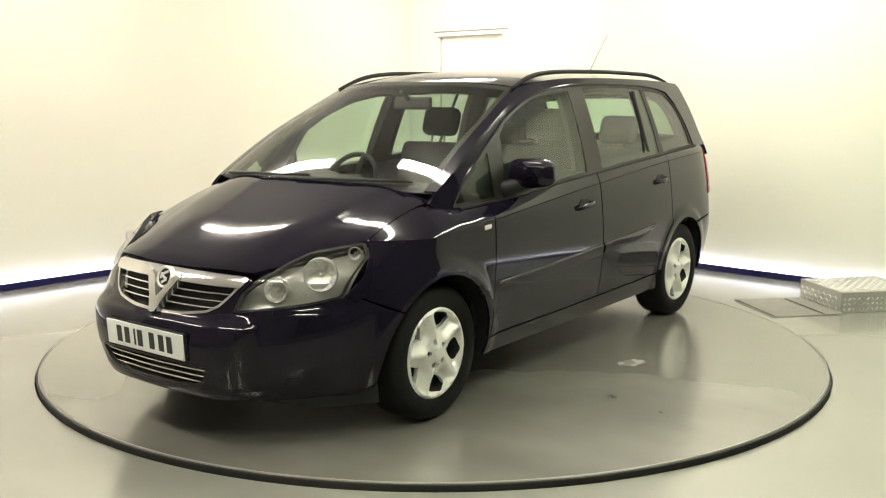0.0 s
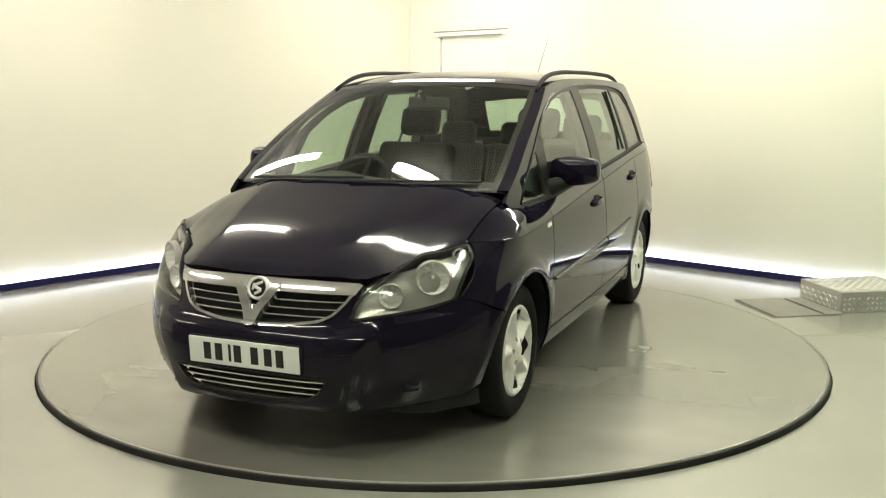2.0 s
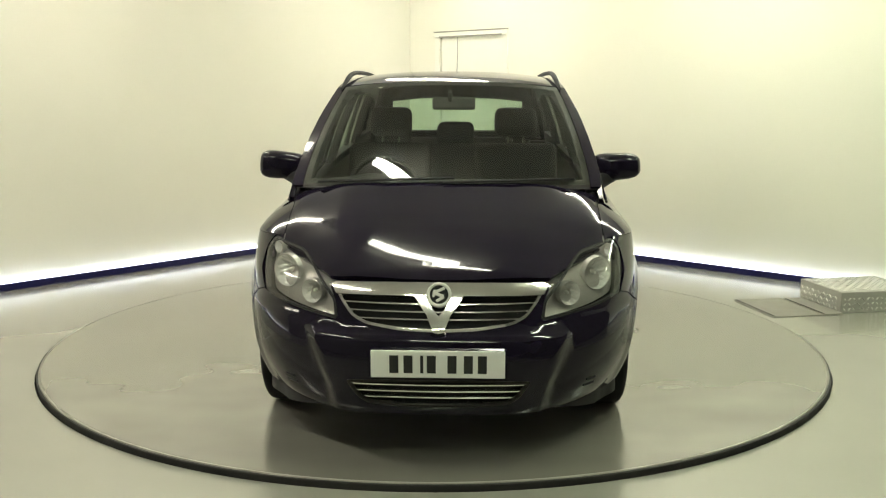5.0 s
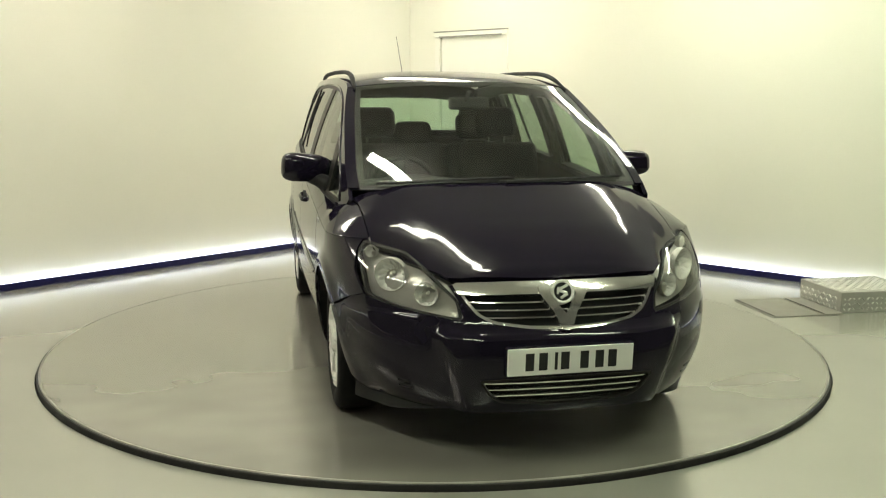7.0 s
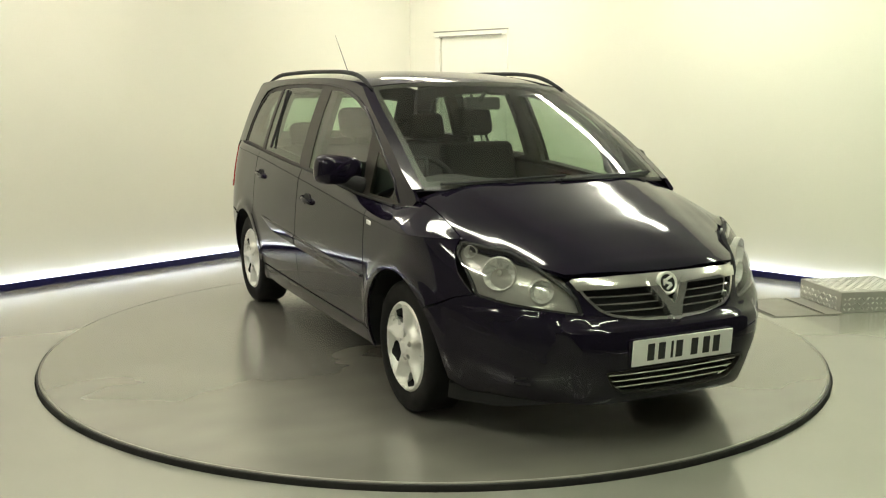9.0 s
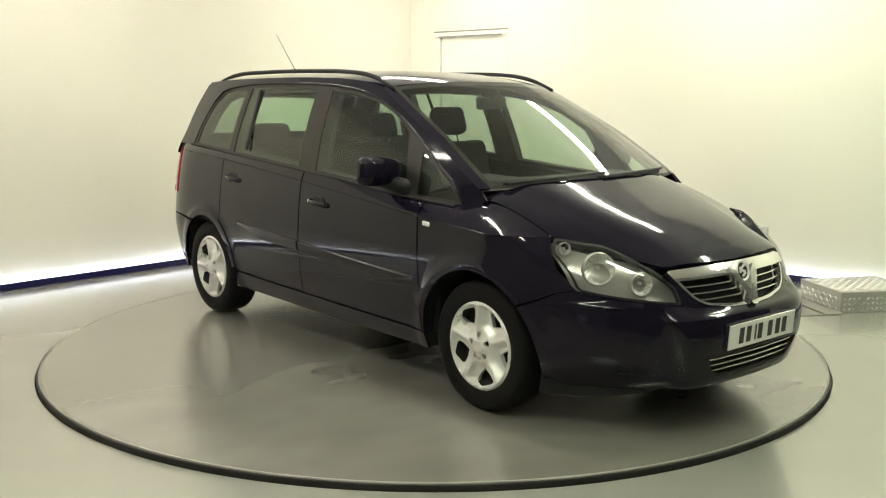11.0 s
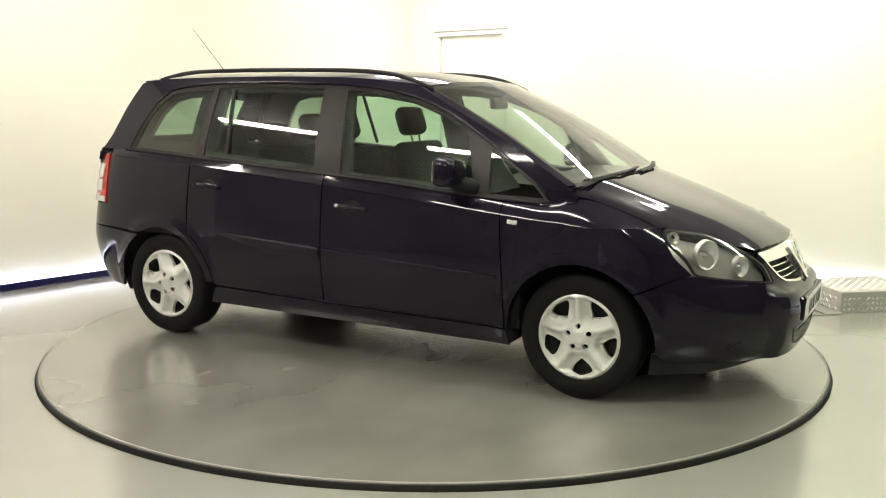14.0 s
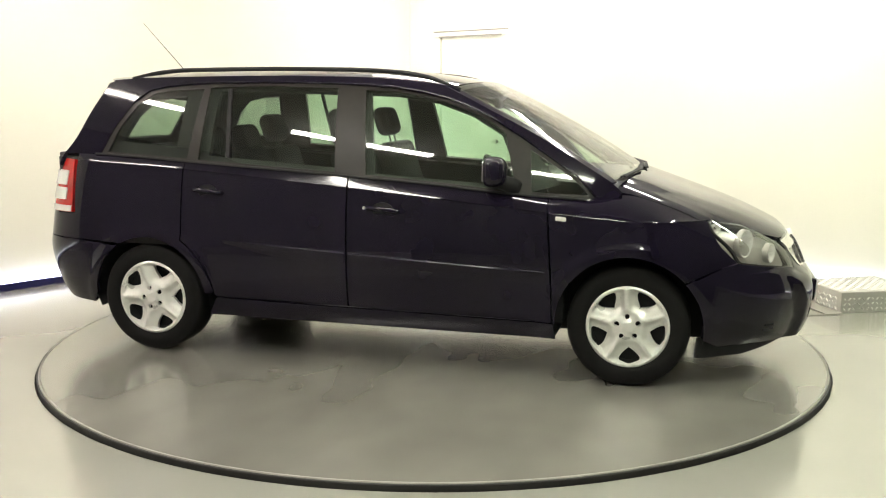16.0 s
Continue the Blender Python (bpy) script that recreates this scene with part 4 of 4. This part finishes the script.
    pl.matrix_local = Matrix.Translation((2.307, 0, 0.444)) @ pose(0, 0, 0, 0, 0, 90) @ pose(0, 0, 0, 4, 0, 0)
    bm = bmesh.new()
    box(bm, -0.268, 0.268, 0.0035, 0.075, -0.060, 0.060, bev=0.012)
    b = part("plate_plinth", bm, M_PAINT, pl)
    for x in (-0.170, -0.115, -0.062, -0.025, 0.055, 0.118, 0.172):
        bm = bmesh.new()
        w = 0.006 if x == -0.062 else 0.0175
        box(bm, x - w, x + w, -0.0055, -0.0035, -0.036, 0.036, bev=0.0008)
        part("plate_bar", bm, M_INK, pl)
    # headlamps
    for s in (1, -1):
        ns = mirrored(nose, s)
        deep = mirrored(lambda q, z: (nose(q, z)[0] - 0.055, nose(q, z)[1] - 0.035, z), s)
        lens = panel("headlamp", inset(lamp, -0.004), ns, M_LENS, CAR, scale=(1.3, 1.0), step=0.03, depth=0.0, label="clear headlamp with round reflectors")
        lens.visible_shadow = False
        panel("lamp_housing", inset(lamp, -0.012), deep, M_LAMPBACK, lens, scale=(1.3, 1.0), step=0.03, depth=0.0, label="grey lamp housing")
        rim = panel("lamp_bezel", inset(lamp, -0.006), mirrored(lambda q, z: (nose(q, z)[0] - 0.003, nose(q, z)[1] - 0.002, z), s), M_BLACK, lens, holes=[inset(lamp, 0.004)], scale=(1.3, 1.0), step=0.03, depth=0.02)
        for nm, y, z, r, yaw in (("main_reflector", 0.665, 0.735, 0.070, 32), ("dip_reflector", 0.540, 0.674, 0.050, 26), ("indicator_bulb", 0.722, 0.812, 0.027, 40)):
            p = np.array(nose(q_of_y(y, z), z)) * (1, s, 1)
            m = Matrix.Translation((p[0] - 0.052, p[1] - s * 0.022, z)) @ pose(0, 0, 0, 0, 0, -90 + s * yaw)
            bm = bmesh.new()
            bowl = [(0.10, -0.030), (0.30, -0.026), (0.50, -0.017), (0.70, -0.004), (0.86, 0.012), (0.97, 0.026)]
            n = 26
            rings = []
            for i, (k, h) in enumerate(bowl):
                rings.append([bm.verts.new(m @ Vector((r * k * math.cos(2 * math.pi * (a + 0.5 * (i % 2)) / n), h + (0.0075 if (a + i) % 3 == 0 and 0 < i < 5 else 0.0), r * k * math.sin(2 * math.pi * (a + 0.5 * (i % 2)) / n)))) for a in range(n)])
            for i, (ra, rb) in enumerate(zip(rings, rings[1:])):
                for a in range(n):
                    b = (a + 1) % n
                    if i % 2 == 0:
                        bm.faces.new((ra[a], rb[a], ra[b])), bm.faces.new((ra[b], rb[a], rb[b]))
                    else:
                        bm.faces.new((ra[a], rb[a], rb[b])), bm.faces.new((ra[a], rb[b], ra[b]))
            bm.faces.new(rings[0])
            part(nm, bm, M_REFLECTOR, lens, "faceted round chrome reflector")
            bm = bmesh.new()
            lathe(bm, [(r * 0.97, 0.024), (r * 0.985, 0.030), (r * 1.03, 0.026), (r * 1.04, 0.0)], 30, m)
            part("reflector_rim", bm, M_LAMPBACK, lens, smooth=True)
            bm = bmesh.new()
            lathe(bm, [(0.0, 0.012), (r * 0.10, 0.010), (r * 0.15, 0.0), (r * 0.15, -0.03)], 14, m)
            part("lamp_bulb", bm, M_SILVER, lens, smooth=True)
        deflector = [(q_of_x(1.70, 0.24), 0.158), (q_of_x(1.71, 0.24), 0.262), (0.62, 0.262), (0.40, 0.262), (0.36, 0.215), (0.60, 0.165)]
        panel("air_deflector", deflector, mirrored(lambda q, z: (nose(q, 0.235)[0] - 0.016, nose(q, 0.235)[1] * 0.985, z), s), M_BLACK, CAR, scale=(1.3, 1.0), step=0.04, depth=0.02)
        # dark slot where a fog lamp would be
        bm = bmesh.new()
        for dz, w in ((0.022, 0.030), (-0.004, 0.036)):
            q = q_of_y(0.63, 0.30)
            p = np.array(nose(q, 0.30 + dz))
            d = np.array(nose(q + 0.01, 0.30 + dz)) - np.array(nose(q - 0.01, 0.30 + dz))
            box(bm, -w, w, -0.012, 0.0015, -0.006, 0.006, bev=0.002, m=Matrix.Translation((p[0], s * p[1], 0.30 + dz)) @ pose(0, 0, 0, 0, 0, -90 + s * math.degrees(math.atan2(-d[0], d[1]))))
        part("bumper_slot", bm, M_BLACK, CAR)


def build_wheel(x, s, turn):
    """A tyre on a steel rim with a five-spoke silver cover."""
    base = Matrix.Translation((x, s * 0.742, HUB_Z + 0.002)) @ (Matrix.Identity(4) if s > 0 else pose(0, 0, 0, 0, 0, 180)) @ pose(0, 0, 0, 0, turn, 0)
    bm = bmesh.new()
    lathe(bm, [(0.205, 0.088), (0.222, 0.100), (0.250, 0.106), (0.282, 0.103), (0.300, 0.093), (0.309, 0.078), (0.3115, 0.04), (0.312, 0.0), (0.3115, -0.04), (0.309, -0.078), (0.300, -0.093), (0.27, -0.104), (0.222, -0.100), (0.205, -0.088), (0.19, -0.08)], 64)
    # tread grooves
    ty = part("tyre", bm, M_RUBBER, None, "black tyre", smooth=True)
    wheel = link("wheel", bpy.data.meshes.new("wheel"), None, CAR)
    bm = bmesh.new()
    lathe(bm, [(0.205, 0.086), (0.192, 0.070), (0.186, 0.02), (0.186, -0.08), (0.205, -0.088)], 48)
    lathe(bm, [(0.186, 0.022), (0.10, 0.012), (0.07, 0.03), (0.0, 0.03)], 48)
    bm.to_mesh(wheel.data)
    bm.free()
    wheel.data.shade_smooth()
    wheel.data.materials.append(M_BLACK)
    wheel.matrix_local = base
    ty.parent = wheel
    tagged(wheel, "black steel wheel with a silver five-spoke cover")

    def ease(t):
        t = min(1.0, max(0.0, t))
        return t * t * (3 - 2 * t)

    def dish(a, b):
        """Spokes stand up as ridges; the cover sinks between them towards the openings."""
        r, t = math.hypot(a, b), math.atan2(b, a)
        k = abs(((t - radians(90) + math.pi / 5) % (2 * math.pi / 5)) - math.pi / 5) * r
        low = (1 - math.exp(-(k / 0.024) ** 2)) * ease((r - 0.055) / 0.06) * (1 - ease((r - 0.180) / 0.020))
        groove = math.exp(-(k / 0.006) ** 2) * ease((r - 0.08) / 0.03) * (1 - ease((r - 0.17) / 0.02))
        hub = 0.010 * math.exp(-((r - 0.062) / 0.018) ** 2) - 0.006 * ease((0.036 - r) / 0.006)
        return (a, 0.103 - 0.042 * low - 0.004 * groove - hub - 0.014 * ease((r - 0.198) / 0.018), b)
    rim = [(0.214 * math.cos(2 * math.pi * i / 72), 0.214 * math.sin(2 * math.pi * i / 72)) for i in range(72)]
    holes = []
    for k in range(5):
        c = radians(90 + 36 + 72 * k)
        pt = lambda r, d: (r * math.cos(c + radians(d)), r * math.sin(c + radians(d)))
        holes.append(rounded([pt(0.106, -4), pt(0.148, 15.0), pt(0.186, 18.5), pt(0.194, 0), pt(0.186, -18.5), pt(0.148, -15.0), pt(0.106, 4)], 0.018, 3))
        a = radians(90 + 72 * k)
        cx, cz = 0.056 * math.cos(a), 0.056 * math.sin(a)
        holes.append([(cx + 0.0135 * math.cos(2 * math.pi * j / 10), cz + 0.0135 * math.sin(2 * math.pi * j / 10)) for j in range(10)])
    flip = lambda a, b: dish(a, b)
    uvn = panel("wheel_cover", rim, flip, M_SILVER, wheel, holes=holes, step=0.010, depth=0.022, away=(0, 1, 0), label="silver five-spoke wheel cover")
    bm = bmesh.new()
    lathe(bm, [(0.0, 0.1035), (0.016, 0.1035), (0.018, 0.100), (0.022, 0.100), (0.025, 0.104), (0.032, 0.102), (0.034, 0.090)], 24)
    part("centre_cap", bm, M_SILVER, wheel, smooth=True)
    return wheel


def build_wheels():
    for x in (FRONT_HUB, REAR_HUB):
        for s in (1, -1):
            build_wheel(x, s, {(True, 1): 12, (True, -1): 4, (False, 1): -8, (False, -1): 19}[(x > 0, s)])
            arch_lining(x, s)


def build_fittings():
    for s in (1, -1):
        # door mirrors
        mir = bmesh.new()
        g = bmesh.ops.create_uvsphere(mir, u_segments=28, v_segments=16, radius=1.0)
        for v in mir.verts:
            x, y, z = v.co
            e = 0.55
            f = lambda t, p: math.copysign(abs(t) ** p, t)
            X, Y, Z = f(x, 0.7), f(y, e), f(z, e)
            taper = 1.0 - 0.10 * (Y * 1.0)
            v.co = (0.080 * X * (1 if X > 0 else 0.55), 0.132 * Y, 0.074 * Z * taper)
        body = part("door_mirror", mir, M_PAINT, CAR, "navy door mirror on a black foot", smooth=True)
        body.matrix_local = Matrix.Translation((0.655, s * 0.905, 1.09)) @ (Matrix.Identity(4) if s > 0 else Matrix.Identity(4)) @ pose(0, 0, 0, s * 4, 0, -s * 8)
        bm = bmesh.new()
        box(bm, -0.0455, -0.036, -0.088, 0.088, -0.050, 0.050, bev=0.004)
        part("mirror_glass", bm, M_MIRROR, body, "mirror glass")
        bm = bmesh.new()
        tube(bm, [(0.665, s * 0.90, 1.045), (0.70, s * 0.85, 1.03), (0.74, s * 0.80, 1.01), (0.76, s * 0.78, 1.0)], lambda t: 0.026 + 0.016 * t, 12, 1.2)
        part("mirror_foot", bm, M_BLACK, CAR, smooth=True)
        # door handles in their dark cups
        for x, z in ((0.062, 0.873), (-0.966, 0.940)):
            y0 = side(x, z)[1]
            tilt = 7.0
            bm = bmesh.new()
            lathe(bm, [(0.0, 0.0015), (0.034, 0.001), (0.038, 0.003), (0.038, -0.01)], 24, Matrix.Translation((x, s * (y0 + 0.001), z)) @ (Matrix.Identity(4) if s > 0 else pose(0, 0, 0, 0, 0, 180)) @ Matrix.Diagonal((1.55, 1, 1, 1)))
            owner = DOORS[("front" if x > -0.5 else "rear", s)]
            part("handle_cup", bm, M_BLACK, owner)
            bm = bmesh.new()
            tube(bm, [(x - 0.082, s * (y0 + 0.002), z + 0.008), (x - 0.068, s * (y0 + 0.014), z + 0.007), (x, s * (y0 + 0.022), z + 0.002), (x + 0.075, s * (y0 + 0.014), z - 0.006), (x + 0.092, s * (y0 + 0.002), z - 0.008)], 0.0115, 10, 1.2)
            part("door_handle", bm, M_PAINT, owner, smooth=True)
            if x > -0.5:
                bm = bmesh.new()
                lathe(bm, [(0.0, 0.004), (0.008, 0.004), (0.009, 0.0), (0.009, -0.006)], 14, Matrix.Translation((x - 0.103, s * y0, z + 0.006)) @ (Matrix.Identity(4) if s > 0 else pose(0, 0, 0, 0, 0, 180)))
                part("door_lock", bm, M_SILVER, owner, "small bright key lock")
        # side repeater
        p = side(0.975, 0.856)
        bm = bmesh.new()
        box(bm, -0.027, 0.027, -0.004, 0.006, -0.011, 0.011, bev=0.004, m=Matrix.Translation((p[0] + 0.03, s * p[1], p[2])) @ pose(0, 0, 0, 0, 5, 0))
        part("side_repeater", bm, M_AMBER, CAR, "clear side repeater lamp")
    # wipers
    for (a, b, y2, v2) in ((0.60, 0.02, -0.02, 0.09), (0.02, -0.58, -0.62, 0.10)):
        bm = bmesh.new()
        P = lambda y, v: Vector(screen(y / pillar_edge(v)[1], v))
        up = Vector((0.25, 0, 0.35)).normalized() * 0.014
        tube(bm, [P(b - 0.03, 0.012) + up, P((a + b) / 2, 0.022) + up * 1.4, P(a, 0.045) + up], 0.008, 6, 0.7)
        tube(bm, [P(a - 0.02 + d, 0.050 - 0.028 * (d / -0.62)) + up * 0.5 for d in np.linspace(0.04, -0.62, 9)], 0.0065, 6)
        part("wiper", bm, M_BLACK, CAR, "black windscreen wiper")
    # door mirror to windscreen: interior mirror
    bm = bmesh.new()
    box(bm, -0.018, 0.018, -0.12, 0.12, -0.035, 0.035, bev=0.014, m=Matrix.Translation((0.50, 0.02, 1.425)) @ pose(0, 0, 0, 0, -8, 6))
    tube(bm, [(0.51, 0.0, 1.44), (0.58, 0.0, 1.49)], 0.012, 8)
    part("inside_mirror", bm, M_CABIN, CAR)


def seat(x, y, w, base_z, back_h, tilt=18, rest=True, lift=0.045):
    st = link("seat", bpy.data.meshes.new("seat"), M_FABRIC, CAR, "dark grey fabric seat")
    bm = bmesh.new()
    box(bm, -0.27, 0.27, -w / 2, w / 2, -0.10, 0.06, bev=0.05, seg=3)
    bm.to_mesh(st.data)
    bm.free()
    st.data.shade_smooth()
    st.matrix_local = Matrix.Translation((x, y, base_z))
    bm = bmesh.new()
    m = Matrix.Translation((-0.24, 0, 0.03)) @ pose(0, 0, 0, 0, -tilt, 0)
    box(bm, -0.06, 0.06, -w / 2, w / 2, 0.0, back_h, bev=0.05, seg=3, m=m)
    part("seat_back", bm, M_FABRIC, st, smooth=True)
    if rest:
        bm = bmesh.new()
        box(bm, -0.052, 0.052, -0.135, 0.135, back_h + lift, back_h + lift + 0.19, bev=0.051, seg=5, m=m)
        part("head_rest", bm, M_FABRIC, st, smooth=True)
        for d in (-0.05, 0.05):
            bm = bmesh.new()
            tube(bm, [m @ Vector((0, d, back_h - 0.02)), m @ Vector((0, d, back_h + 0.08))], 0.006, 6)
            part("rest_post", bm, M_CHROME, st)


def build_cabin():
    # floor pan and underside
    bm = bmesh.new()
    box(bm, -2.0, 1.95, -0.52, 0.52, 0.20, 0.30, bev=0.02)
    box(bm, -0.95, 0.95, -0.80, 0.80, 0.225, 0.30, bev=0.02)
    box(bm, -1.95, -0.98, -0.52, 0.52, 0.30, 0.62, bev=0.03)
    part("floor_pan", bm, M_BLACK, CAR)
    bm = bmesh.new()
    box(bm, 0.98, 1.95, -0.50, 0.50, 0.30, 0.66, bev=0.04)
    # unseen undertray, added to keep light off the ground below the nose
    box(bm, 1.74, 1.96, -0.50, 0.50, 0.205, 0.225, bev=0.005)
    box(bm, 0.96, 1.02, -0.80, 0.80, 0.30, 0.86, bev=0.01)
    part("engine_bay_blocks", bm, M_BLACK, CAR)
    # dashboard
    bm = bmesh.new()
    n = 14
    prof = [(1.28, 1.02), (1.05, 1.035), (0.86, 1.03), (0.76, 1.0), (0.72, 0.93), (0.76, 0.82), (0.84, 0.62), (0.88, 0.40)]
    rows = []
    for i in range(n + 1):
        y = -0.74 + 1.48 * i / n
        hump = 0.035 * math.exp(-((y + 0.37) / 0.17) ** 2)
        rows.append([bm.verts.new((x - 0.06 * (y / 0.74) ** 2, y, z + (hump if k in (2, 3) else 0))) for k, (x, z) in enumerate(prof)])
    for a, b in zip(rows, rows[1:]):
        for j in range(len(prof) - 1):
            bm.faces.new((a[j], a[j + 1], b[j + 1], b[j]))
    part("dashboard", bm, M_CABIN, CAR, "dark grey dashboard", smooth=True)
    # steering wheel on the right-hand side
    bm = bmesh.new()
    m = Matrix.Translation((0.60, -0.37, 0.965)) @ pose(0, 0, 0, 0, 62, 0)
    tube(bm, [m @ Vector((0.185 * math.cos(a), 0.185 * math.sin(a), 0)) for a in np.linspace(0, 2 * math.pi, 37)], 0.015, 8)
    for a in (0.2, math.pi - 0.2, 3 * math.pi / 2):
        tube(bm, [m @ Vector((0.05 * math.cos(a), 0.05 * math.sin(a), -0.01)), m @ Vector((0.18 * math.cos(a), 0.18 * math.sin(a), 0))], 0.014, 6)
    part("steering_wheel", bm, M_BLACK, CAR, smooth=True)
    bm = bmesh.new()
    box(bm, -0.06, 0.06, -0.075, 0.075, -0.03, 0.012, bev=0.02, m=m)
    tube(bm, [m @ Vector((0, 0, -0.02)), m @ Vector((0, 0, -0.25))], 0.035, 10)
    part("steering_column", bm, M_CABIN, CAR)
    for y in (0.40, -0.40):
        seat(0.14, y, 0.52, 0.58, 0.585)
    for y in (0.46, 0.0, -0.46):
        seat(-0.72, y, 0.42, 0.60, 0.52, lift=0.03 if y > 0.1 else -0.03)
    for y in (0.33, -0.33):
        seat(-1.52, y, 0.44, 0.64, 0.42, 14, rest=False)
    # inner door trims and lining
    for s in (1, -1):
        trim = mirrored(lambda x, z: (x, side(max(-1.3, min(1.3, x)), z)[1] - 0.075, z), s)
        panel("door_trim", [(-1.80, 0.62), (-0.98, 0.62), (-0.9, 0.32), (0.93, 0.32), (0.95, 0.93), (0.3, 0.99), (-0.23, 1.035), (-1.0, 1.085), (-1.80, 1.12)], trim, M_CABIN, CAR, step=0.12, depth=0.03)
        lining = mirrored(lambda x, z: (x, cabin(x, z)[1] - 0.055, z), s)
        outline = [(-1.86, 1.12), (-1.0, 1.07), (0.0, 1.02), (0.80, 0.965), (0.98, 1.02), (0.80, 1.225), (0.60, 1.345), (0.35, 1.452), (0.05, 1.515), (-0.5, 1.545), (-1.2, 1.54), (-1.60, 1.52), (-1.72, 1.40)]
        openings = [[(-1.585, 1.20), (-1.215, 1.175), (-1.185, 1.462), (-1.30, 1.458), (-1.41, 1.432), (-1.50, 1.35)],
                    [(-1.005, 1.13), (-0.225, 1.08), (-0.25, 1.480), (-0.6, 1.492), (-0.985, 1.482)],
                    [(-0.01, 1.055), (0.76, 1.005), (0.725, 1.13), (0.66, 1.270), (0.50, 1.365), (0.30, 1.436), (0.07, 1.472), (-0.078, 1.476)]]
        panel("inner_lining", outline, lining, M_CABIN, CAR, holes=openings, step=0.06, depth=0.030, label="dark grey pillar trim")
    lin = lambda u, v: tuple(np.array(roof(u, 0.03 + 0.94 * v)) - np.array((0, 0, 0.03)))
    patch("headlining", lin, 14, 16, M_LINING, CAR, u=(-0.93, 0.93), hint=1.2, depth=0.0)
    # inner tail panel and parcel area
    bm = bmesh.new()
    box(bm, -2.02, -1.97, -0.70, 0.70, 0.55, 1.13, bev=0.01)
    for s in (1, -1):
        box(bm, -2.0, -1.78, min(s * 0.58, s * 0.735), max(s * 0.58, s * 0.735), 0.55, 1.11, bev=0.01)
    part("boot_trim", bm, M_CABIN, CAR)


def build_car():
    build_flanks()
    build_glasshouse()
    build_top()
    build_tail()
    build_front()
    build_wheels()
    build_fittings()
    build_cabin()


build_car()


# ---------------------------------------------------------------- what moves: the turntable and the car on it
def motions():
    rows = []
    for i in range(33):
        t = i * 0.5
        rows.append((t, HEAD0 + SPIN * t))
    walk(TURNTABLE, [(t, pose(0, 0, 0, 0, 0, a)) for t, a in rows])
    walk(CAR, [(t, pose(0, 0, 0, 0, 0, a) @ pose(OFF_X, OFF_Y, 0)) for t, a in rows])


motions()
